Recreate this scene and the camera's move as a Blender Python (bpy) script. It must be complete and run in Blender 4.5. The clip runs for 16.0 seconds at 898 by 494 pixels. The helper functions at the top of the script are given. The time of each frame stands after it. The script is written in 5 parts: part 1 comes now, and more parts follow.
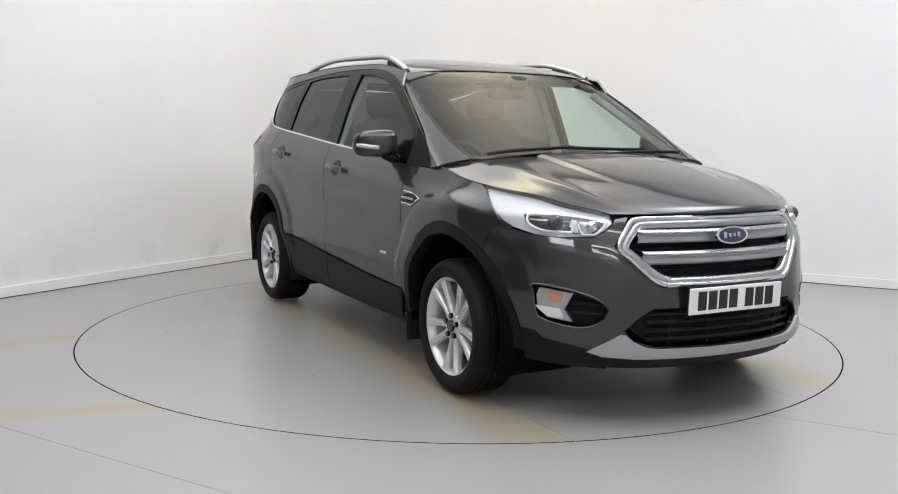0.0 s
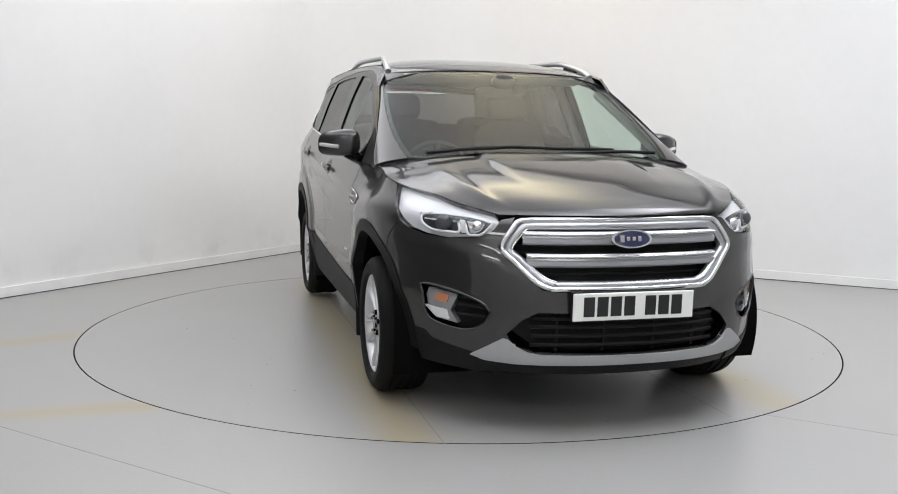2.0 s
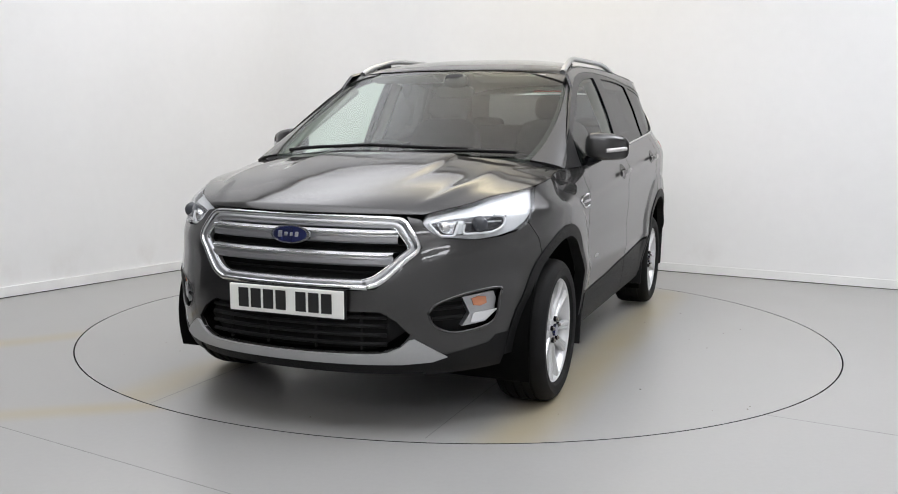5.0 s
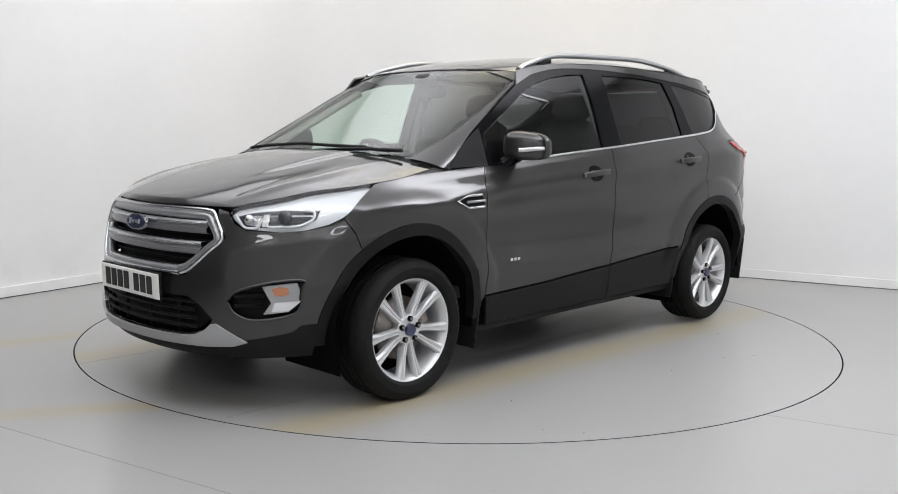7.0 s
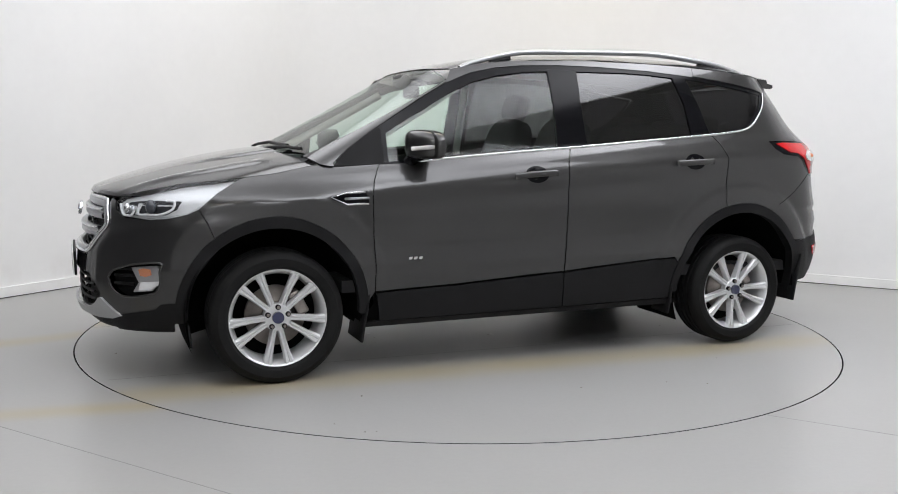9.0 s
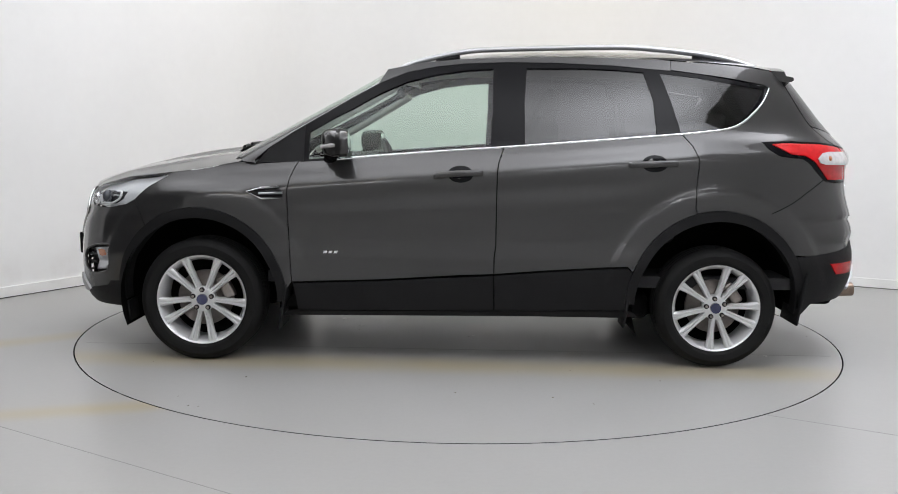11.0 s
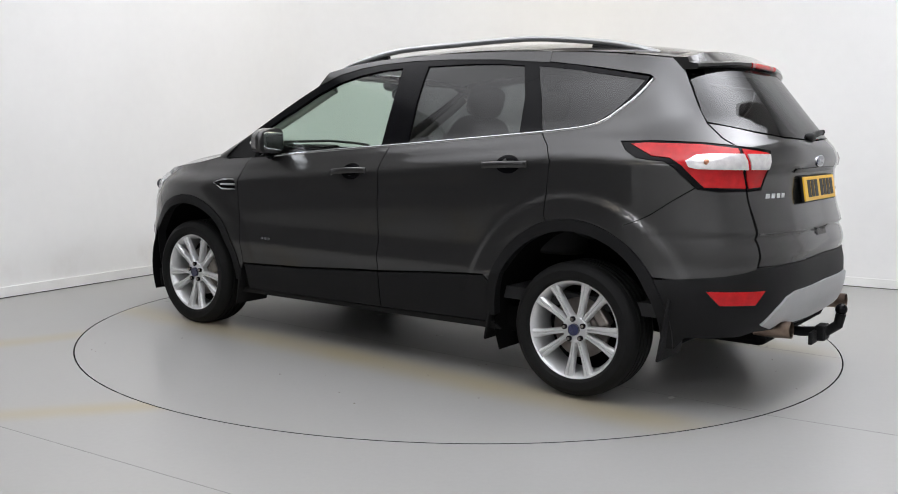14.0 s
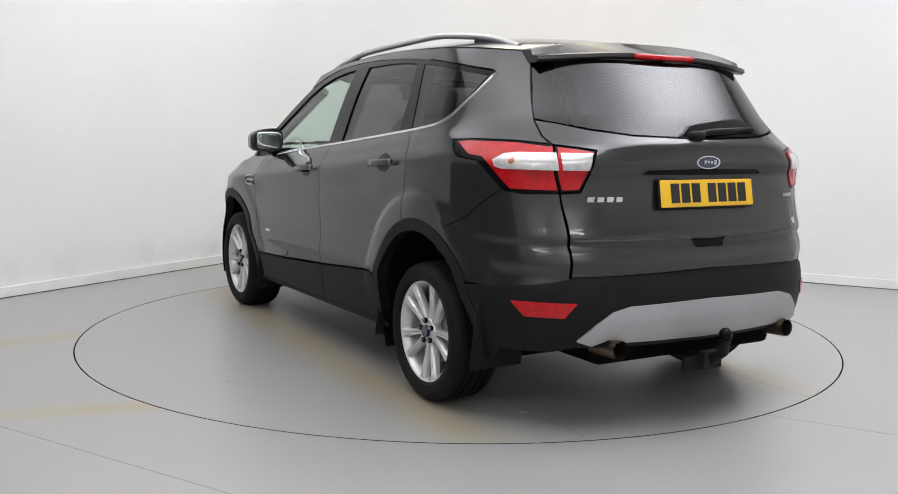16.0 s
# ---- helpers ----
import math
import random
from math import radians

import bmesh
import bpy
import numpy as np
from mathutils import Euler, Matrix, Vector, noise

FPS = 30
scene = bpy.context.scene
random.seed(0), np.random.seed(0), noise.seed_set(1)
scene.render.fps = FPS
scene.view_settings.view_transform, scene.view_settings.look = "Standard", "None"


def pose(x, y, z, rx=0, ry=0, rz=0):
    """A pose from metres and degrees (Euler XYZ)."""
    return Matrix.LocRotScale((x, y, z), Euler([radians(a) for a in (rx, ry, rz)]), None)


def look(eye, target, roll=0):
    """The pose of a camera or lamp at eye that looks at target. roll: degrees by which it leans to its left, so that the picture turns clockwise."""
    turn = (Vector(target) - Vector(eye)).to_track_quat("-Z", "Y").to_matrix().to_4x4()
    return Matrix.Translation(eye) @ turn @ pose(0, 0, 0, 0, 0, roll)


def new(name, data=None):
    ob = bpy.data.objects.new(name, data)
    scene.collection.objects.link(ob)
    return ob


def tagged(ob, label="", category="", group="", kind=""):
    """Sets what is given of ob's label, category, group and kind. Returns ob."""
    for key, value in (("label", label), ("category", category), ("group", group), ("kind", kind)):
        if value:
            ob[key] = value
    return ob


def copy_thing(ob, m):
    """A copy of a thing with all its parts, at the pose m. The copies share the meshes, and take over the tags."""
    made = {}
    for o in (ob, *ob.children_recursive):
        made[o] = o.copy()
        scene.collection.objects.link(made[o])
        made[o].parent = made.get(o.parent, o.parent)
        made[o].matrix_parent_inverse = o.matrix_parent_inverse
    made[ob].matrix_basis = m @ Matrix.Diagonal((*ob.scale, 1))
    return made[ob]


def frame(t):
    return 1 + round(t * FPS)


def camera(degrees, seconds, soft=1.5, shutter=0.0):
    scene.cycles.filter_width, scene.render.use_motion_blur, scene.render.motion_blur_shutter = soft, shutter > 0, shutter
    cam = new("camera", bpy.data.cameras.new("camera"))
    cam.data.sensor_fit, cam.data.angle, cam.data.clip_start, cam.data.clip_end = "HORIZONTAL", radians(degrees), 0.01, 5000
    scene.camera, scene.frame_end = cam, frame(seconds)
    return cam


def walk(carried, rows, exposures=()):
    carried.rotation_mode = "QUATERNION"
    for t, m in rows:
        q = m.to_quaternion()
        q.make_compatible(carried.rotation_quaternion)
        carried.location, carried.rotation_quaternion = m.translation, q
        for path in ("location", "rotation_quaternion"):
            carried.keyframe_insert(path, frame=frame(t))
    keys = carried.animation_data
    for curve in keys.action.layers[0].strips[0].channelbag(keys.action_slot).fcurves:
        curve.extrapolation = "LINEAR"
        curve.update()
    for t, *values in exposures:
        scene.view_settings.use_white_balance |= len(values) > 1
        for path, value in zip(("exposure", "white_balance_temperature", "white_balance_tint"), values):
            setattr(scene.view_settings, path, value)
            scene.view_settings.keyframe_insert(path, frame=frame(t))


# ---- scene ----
cam = camera(51.64, 16.0, soft=1.0)
EYE = (0.0, -5.757, 1.205)
YAW, PITCH, ROLL = radians(0.586), radians(-6.988), 0.78
AIM = (EYE[0] - math.sin(YAW) * math.cos(PITCH), EYE[1] + math.cos(YAW) * math.cos(PITCH), EYE[2] + math.sin(PITCH))
walk(cam, [(0.0, look(EYE, AIM, ROLL)), (16.0, look(EYE, AIM, ROLL))])

# the turn of the turntable in degrees, 0 with the car's nose towards the camera
TURN = [(0.0, 29.0), (0.5, 28.1), (1.0, 25.6), (1.5, 21.6), (2.0, 15.7), (2.5, 9.8), (3.0, 3.6), (3.5, -2.2), (4.0, -8.45), (4.5, -14.25),
        (5.0, -20.4), (5.5, -26.1), (6.0, -31.9), (6.5, -37.7), (7.0, -43.5), (7.5, -49.3), (8.0, -55.4), (8.5, -61.2), (9.0, -67.3),
        (9.5, -73.1), (10.0, -78.9), (10.5, -84.7), (11.0, -90.6), (11.5, -96.5), (12.0, -102.5), (12.5, -108.1), (13.0, -114.0),
        (13.5, -119.6), (14.0, -125.6), (14.5, -131.2), (15.0, -137.3), (15.5, -143.0), (16.0, -149.1)]
CAR_OFF = (0.100, 0.001)
DISC_R = 2.242

# ---------------------------------------------------------------- world and light
world = bpy.data.worlds.new("world")
scene.world = world
world.use_nodes = True
world.node_tree.nodes["Background"].inputs[0].default_value = (0.9, 0.95, 1.0, 1)
world.node_tree.nodes["Background"].inputs[1].default_value = 0.02
scene.view_settings.exposure = -0.03


# ---------------------------------------------------------------- materials
def nodes(m):
    return m.node_tree.nodes, m.node_tree.links


def material(name, color, rough=0.5, metal=0.0, coat=0.0, coat_rough=0.03, var=0.0, scale=6.0, bump=0.0, bump_scale=200.0, spec=0.5, emit=0.0,
             emit_color=None, rough_var=0.0, coords="Object"):
    """A Principled surface whose colour and gloss vary at two scales, with fine relief."""
    m = bpy.data.materials.new(name)
    m.use_nodes = True
    n, l = nodes(m)
    b = n["Principled BSDF"]
    b.inputs["Base Color"].default_value = (*color, 1)
    b.inputs["Roughness"].default_value = rough
    b.inputs["Metallic"].default_value = metal
    b.inputs["Coat Weight"].default_value = coat
    b.inputs["Coat Roughness"].default_value = coat_rough
    b.inputs["Specular IOR Level"].default_value = spec
    if emit:
        b.inputs["Emission Color"].default_value = (*(emit_color or color), 1)
        b.inputs["Emission Strength"].default_value = emit
    tc = n.new("ShaderNodeTexCoord")
    if var or rough_var:
        a, c = n.new("ShaderNodeTexNoise"), n.new("ShaderNodeTexNoise")
        a.inputs["Scale"].default_value, a.inputs["Detail"].default_value = scale, 6
        c.inputs["Scale"].default_value, c.inputs["Detail"].default_value = scale * 14, 4
        l.new(tc.outputs[coords], a.inputs["Vector"]), l.new(tc.outputs[coords], c.inputs["Vector"])
        mix = n.new("ShaderNodeMath")
        mix.operation = "MULTIPLY_ADD"
        mix.inputs[1].default_value = 0.4
        l.new(c.outputs["Fac"], mix.inputs[0]), l.new(a.outputs["Fac"], mix.inputs[2])
        if var:
            ramp = n.new("ShaderNodeMapRange")
            ramp.inputs["From Min"].default_value, ramp.inputs["From Max"].default_value = 0.4, 1.0
            ramp.inputs["To Min"].default_value, ramp.inputs["To Max"].default_value = 1 - var, 1 + var
            l.new(mix.outputs[0], ramp.inputs["Value"])
            mul = n.new("ShaderNodeVectorMath")
            mul.operation = "SCALE"
            mul.inputs[0].default_value = color
            l.new(ramp.outputs[0], mul.inputs["Scale"]), l.new(mul.outputs[0], b.inputs["Base Color"])
        if rough_var:
            rr = n.new("ShaderNodeMapRange")
            rr.inputs["From Min"].default_value, rr.inputs["From Max"].default_value = 0.4, 1.0
            rr.inputs["To Min"].default_value, rr.inputs["To Max"].default_value = max(0.01, rough - rough_var), rough + rough_var
            l.new(mix.outputs[0], rr.inputs["Value"]), l.new(rr.outputs[0], b.inputs["Roughness"])
    if bump:
        t = n.new("ShaderNodeTexNoise")
        t.inputs["Scale"].default_value, t.inputs["Detail"].default_value = bump_scale, 3
        bp = n.new("ShaderNodeBump")
        bp.inputs["Strength"].default_value, bp.inputs["Distance"].default_value = bump, 0.002
        l.new(tc.outputs[coords], t.inputs["Vector"]), l.new(t.outputs["Fac"], bp.inputs["Height"]), l.new(bp.outputs[0], b.inputs["Normal"])
    return m


def glass(name, tint, rough=0.0, gloss=1.0, facing=0.038):
    """A thin pane: tinted see-through, with a reflection that grows at a glancing angle."""
    m = bpy.data.materials.new(name)
    m.use_nodes = True
    n, l = nodes(m)
    n.remove(n["Principled BSDF"])
    tr, gl, mx, fr = (n.new("ShaderNode" + k) for k in ("BsdfTransparent", "BsdfGlossy", "MixShader", "LayerWeight"))
    tr.inputs[0].default_value = (*tint, 1)
    gl.inputs["Roughness"].default_value = rough
    gl.inputs["Color"].default_value = (gloss, gloss, gloss, 1)
    fr.inputs[0].default_value = 0.5
    p, k = n.new("ShaderNodeMath"), n.new("ShaderNodeMath")
    p.operation, p.inputs[1].default_value = "POWER", 4.5
    k.operation, k.inputs[1].default_value, k.inputs[2].default_value = "MULTIPLY_ADD", 0.52, facing
    l.new(fr.outputs["Facing"], p.inputs[0]), l.new(p.outputs[0], k.inputs[0]), l.new(k.outputs[0], mx.inputs[0])
    l.new(tr.outputs[0], mx.inputs[1]), l.new(gl.outputs[0], mx.inputs[2]), l.new(mx.outputs[0], n["Material Output"].inputs[0])
    return m


def car_paint():
    """Dark grey metallic lacquer with fine flakes under a clear coat."""
    m = material("grey_metallic_paint", (0.047, 0.0465, 0.0465), rough=0.30, metal=0.75, coat=1.0, coat_rough=0.015)
    n, l = nodes(m)
    b = n["Principled BSDF"]
    b.inputs["Specular Tint"].default_value = (0.30, 0.29, 0.29, 1)
    tc, v = n.new("ShaderNodeTexCoord"), n.new("ShaderNodeTexVoronoi")
    v.inputs["Scale"].default_value = 900
    l.new(tc.outputs["Object"], v.inputs["Vector"])
    r = n.new("ShaderNodeMapRange")
    r.inputs["To Min"].default_value, r.inputs["To Max"].default_value = 0.82, 1.2
    sep = n.new("ShaderNodeSeparateColor")
    l.new(v.outputs["Color"], sep.inputs[0]), l.new(sep.outputs[0], r.inputs["Value"])
    d, dr = n.new("ShaderNodeTexNoise"), n.new("ShaderNodeMapRange")
    d.inputs["Scale"].default_value, d.inputs["Detail"].default_value = 2.2, 5
    dr.inputs["To Min"].default_value, dr.inputs["To Max"].default_value = 0.9, 1.1
    l.new(tc.outputs["Object"], d.inputs["Vector"]), l.new(d.outputs["Fac"], dr.inputs["Value"])
    mm, s = n.new("ShaderNodeMath"), n.new("ShaderNodeVectorMath")
    mm.operation, s.operation = "MULTIPLY", "SCALE"
    l.new(r.outputs[0], mm.inputs[0]), l.new(dr.outputs[0], mm.inputs[1])
    s.inputs[0].default_value = (0.047, 0.0465, 0.0465)
    l.new(mm.outputs[0], s.inputs["Scale"]), l.new(s.outputs[0], b.inputs["Base Color"])
    return m


PAINT = car_paint()
BLACK = material("black_grained_plastic", (0.0075, 0.0075, 0.008), spec=0.2, rough=0.55, var=0.25, scale=9, bump=0.25, bump_scale=900)
GLOSS = material("gloss_black", (0.004, 0.004, 0.005), rough=0.12, spec=0.12)
DARK = material("dark_underbody", (0.004, 0.004, 0.004), spec=0.05, rough=0.9, var=0.3, scale=5)
CHROME = material("chrome", (0.72, 0.73, 0.74), rough=0.18, metal=1.0)
SATIN = material("satin_silver_trim", (0.44, 0.445, 0.46), rough=0.34, metal=0.85, var=0.03, scale=12)
SKID = material("silver_grey_painted_plastic", (0.41, 0.415, 0.42), rough=0.42, metal=0.35, var=0.06, scale=7, bump=0.08, bump_scale=500)
ALLOY = material("silver_alloy", (0.66, 0.665, 0.67), rough=0.32, metal=0.45, var=0.05, scale=10, coat=0.3)
RUBBER = material("tyre_rubber", (0.006, 0.006, 0.006), spec=0.22, rough=0.7, var=0.35, scale=14, bump=0.3, bump_scale=300)
STEEL = material("brake_steel", (0.30, 0.27, 0.25), rough=0.45, metal=0.9, var=0.25, scale=20)
CABIN = material("charcoal_cloth", (0.028, 0.028, 0.030), rough=0.9, var=0.2, scale=14, bump=0.4, bump_scale=700)
DASH = material("charcoal_dashboard", (0.03, 0.03, 0.032), rough=0.6, var=0.15, scale=12, bump=0.2, bump_scale=700)
LINER = material("pale_headlining", (0.50, 0.49, 0.45), rough=0.95, var=0.04, scale=8, bump=0.2, bump_scale=600)
SCREEN = glass("windscreen_glass", (0.74, 0.82, 0.77))
SIDEGLASS = glass("green_side_glass", (0.72, 0.82, 0.76))
PRIVACY = glass("privacy_glass", (0.10, 0.10, 0.108), facing=0.05)
LENS = glass("clear_lens", (0.93, 0.94, 0.95))
LAMP_SILVER = material("lamp_reflector", (0.74, 0.75, 0.76), rough=0.25, metal=0.15)
LAMP_DARK = material("lamp_dark", (0.07, 0.07, 0.075), rough=0.25, metal=0.5)
RED = material("red_lamp_plastic", (0.46, 0.004, 0.007), rough=0.25, coat=0.35, spec=0.3, var=0.25, scale=30)
CLEARLAMP = material("clear_lamp_plastic", (0.62, 0.60, 0.60), rough=0.15, metal=0.3, coat=1.0, var=0.2, scale=40)
AMBER = material("amber_bulb", (0.52, 0.20, 0.10), rough=0.2, coat=1.0)
BLUE = material("blue_enamel", (0.010, 0.014, 0.065), rough=0.15, coat=1.0)
PLATE_W = material("white_reflective_plate", (0.86, 0.87, 0.83), rough=0.35, var=0.04, scale=9)
PLATE_Y = material("yellow_reflective_plate", (0.80, 0.47, 0.02), rough=0.35, var=0.05, scale=9)
INK = material("black_print", (0.01, 0.01, 0.01), rough=0.5)
EXHAUST = material("burnt_steel", (0.25, 0.19, 0.15), rough=0.35, metal=1.0, var=0.3, scale=30)
MIRROR = material("mirror_glass", (0.85, 0.88, 0.88), rough=0.01, metal=1.0)


# ---------------------------------------------------------------- building helpers
def mesh_from(name, verts, faces, normals=None, smooth=True):
    me = bpy.data.meshes.new(name)
    me.from_pydata([tuple(map(float, v)) for v in verts], [], [tuple(map(int, f)) for f in faces])
    if smooth:
        me.polygons.foreach_set("use_smooth", [True] * len(me.polygons))
    me.update()
    if normals is not None:
        me.normals_split_custom_set_from_vertices([tuple(map(float, v)) for v in normals])
    return me


def part_data(name, verts, faces, mat, parent, label="", normals=None, smooth=True):
    ob = new(name, mesh_from(name, verts, faces, normals, smooth))
    ob.data.materials.append(mat)
    ob.parent = parent
    return tagged(ob, label)


def part(name, bm, mat, parent, label="", smooth=False):
    me = bpy.data.meshes.new(name)
    bmesh.ops.recalc_face_normals(bm, faces=bm.faces[:])
    bm.to_mesh(me)
    bm.free()
    me.materials.append(mat)
    if smooth:
        me.polygons.foreach_set("use_smooth", [True] * len(me.polygons))
        me.set_sharp_from_angle(angle=radians(38))
    ob = new(name, me)
    ob.parent = parent
    return tagged(ob, label)


def box(bm, c, size, m=None, bevel=0.0, seg=2):
    r = bmesh.ops.create_cube(bm, size=1.0)["verts"]
    bmesh.ops.scale(bm, vec=size, verts=r)
    if bevel:
        es = list({e for v in r for e in v.link_edges})
        k = bmesh.ops.bevel(bm, geom=es, offset=bevel, segments=seg, profile=0.5, affect="EDGES")
        r = list({v for f in k["faces"] for v in f.verts} | {v for v in r if v.is_valid})
    bmesh.ops.transform(bm, matrix=Matrix.Translation(c) @ (m or Matrix()), verts=r)
    return r


def cyl(bm, c, axis, r1, r2, depth, seg=24, caps=True):
    m = Matrix.Translation(c) @ Vector(axis).to_track_quat("Z", "Y").to_matrix().to_4x4()
    return bmesh.ops.create_cone(bm, cap_ends=caps, segments=seg, radius1=r1, radius2=r2, depth=depth, matrix=m)["verts"]


def tube(pts, r, seg=8, flat=1.0, closed=False, ref=(0, 0, 1)):
    """Verts and faces of a rod along the points; flat squashes it across ref."""
    pts = [Vector(p) for p in pts]
    n, vs, fs = len(pts), [], []
    for i, p in enumerate(pts):
        a = pts[(i - 1) % n] if closed or i else p
        b = pts[(i + 1) % n] if closed or i < n - 1 else p
        t = (b - a).normalized()
        side = t.cross(Vector(ref)).normalized()
        up = side.cross(t)
        for k in range(seg):
            w = 2 * math.pi * k / seg
            vs.append(p + side * (r * flat * math.cos(w)) + up * (r * math.sin(w)))
    for i in range(n if closed else n - 1):
        j = (i + 1) % n
        for k in range(seg):
            fs.append((i * seg + k, i * seg + (k + 1) % seg, j * seg + (k + 1) % seg, j * seg + k))
    if not closed:
        fs.append(tuple(range(seg))[::1]), fs.append(tuple(range((n - 1) * seg, n * seg))[::-1])
    return vs, fs


def lathe(profile, seg=64, axis="x"):
    """Verts and faces of a profile (along, radius) turned about the x axis."""
    vs, fs, n = [], [], len(profile)
    for i in range(seg):
        a = 2 * math.pi * i / seg
        for x, r in profile:
            vs.append((x, r * math.cos(a), r * math.sin(a)))
    for i in range(seg):
        j = (i + 1) % seg
        for k in range(n - 1):
            fs.append((i * n + k, i * n + k + 1, j * n + k + 1, j * n + k))
    return vs, fs


def pchip(*pts):
    """A smooth curve through (x, y) pairs that does not overshoot."""
    X, Y = np.array([p[0] for p in pts], float), np.array([p[1] for p in pts], float)
    h, d = np.diff(X), np.diff(Y) / np.diff(X)
    m = np.zeros_like(X)
    m[0], m[-1] = d[0], d[-1]
    for i in range(1, len(X) - 1):
        if d[i - 1] * d[i] > 0:
            a, b = 2 * h[i] + h[i - 1], h[i] + 2 * h[i - 1]
            m[i] = (a + b) / (a / d[i - 1] + b / d[i])

    def f(x):
        x = np.clip(np.asarray(x, float), X[0], X[-1])
        i = np.clip(np.searchsorted(X, x) - 1, 0, len(X) - 2)
        t = (x - X[i]) / h[i]
        return (Y[i] * (1 + 2 * t) * (1 - t) ** 2 + h[i] * m[i] * t * (1 - t) ** 2 + Y[i + 1] * t * t * (3 - 2 * t) + h[i] * m[i + 1] * t * t * (t - 1))
    return f


def step01(x):
    x = np.clip(x, 0, 1)
    return x * x * (3 - 2 * x)


# ---------------------------------------------------------------- the car's skin as smooth maps
# car space: nose towards -y, the car's left side +x, ground z = 0
HALF = pchip((0.15, 0.80), (0.22, 0.848), (0.26, 0.868), (0.32, 0.880), (0.42, 0.893), (0.50, 0.901), (0.56, 0.911), (0.60, 0.908), (0.66, 0.905), (0.75, 0.911), (0.85, 0.917),
             (0.93, 0.9180), (0.974, 0.9168), (1.006, 0.9083), (1.04, 0.892), (1.08, 0.873), (1.125, 0.848), (1.2, 0.820), (1.3, 0.784), (1.4, 0.744),
             (1.5, 0.698), (1.58, 0.652), (1.66, 0.590))
NOSE = pchip((0.15, -2.00), (0.22, -2.12), (0.28, -2.185), (0.35, -2.212), (0.45, -2.215), (0.55, -2.208), (0.65, -2.197), (0.75, -2.175), (0.85, -2.138), (0.90, -2.09),
             (0.96, -2.0), (1.06, -1.9))
TAIL = pchip((0.25, 2.08), (0.34, 2.15), (0.42, 2.195), (0.5, 2.212), (0.6, 2.208), (0.655, 2.196), (0.70, 2.205), (0.75, 2.192), (0.782, 2.176), (0.797, 2.187), (0.85, 2.170), (0.95, 2.145), (1.04, 2.140), (1.10, 2.160),
             (1.16, 2.150), (1.2, 2.122), (1.27, 2.072), (1.335, 2.02), (1.45, 1.925), (1.53, 1.858), (1.60, 1.79))
TAIL_N = pchip((0.3, 3.6), (1.05, 3.5), (1.2, 2.9), (1.3, 2.6), (1.6, 2.65))
SCREEN_Y = pchip((0.95, -1.50), (1.03, -1.345), (1.10, -1.215), (1.20, -1.03), (1.30, -0.85), (1.40, -0.673), (1.48, -0.538), (1.545, -0.432), (1.6, -0.33))
LEDGE = pchip((0.0, 0.585), (0.36, 0.592), (0.46, 0.645), (0.53, 0.690), (0.62, 0.715), (0.74, 0.735), (0.92, 0.76))
WHEEL_Y, WHEEL_Z = 1.345, 0.335
ARCH_OUT, ARCH_IN = (0.465, 0.495), (0.418, 0.442)
LF, LS, LR = 1.5, 2.5, 1.5
YC = 1.25


def half_width(y, z):
    k = step01((z - 0.6) / 0.4)
    return HALF(z - 0.085 * np.clip(y, -1.25, 1.25) * k)


def sculpt(y, z, x):
    """Flared shoulders over the wheels and the hollow of the doors."""
    d = 0
    for c in (-WHEEL_Y, WHEEL_Y):
        r = np.sqrt(((y - c) / 0.96) ** 2 + (z - WHEEL_Z) ** 2)
        g = 0.5 if c < 0 else 1.0
        d = d + g * (0.012 * (1 - step01((r - 0.50) / 0.15)) + 0.009 * (1 - step01((r - 0.58) / 0.045))) * step01((z - 0.35) / 0.2)
    d = d - 0.006 * np.exp(-((z - 0.90 - 0.07 * y) / 0.05) ** 2) * step01((1.0 - np.abs(y)) / 0.3)
    d = d - 0.028 * step01((-y - 0.75) / 0.6) * step01((z - 0.86) / 0.12)
    return d * step01((np.abs(x) - 0.55) / 0.25)


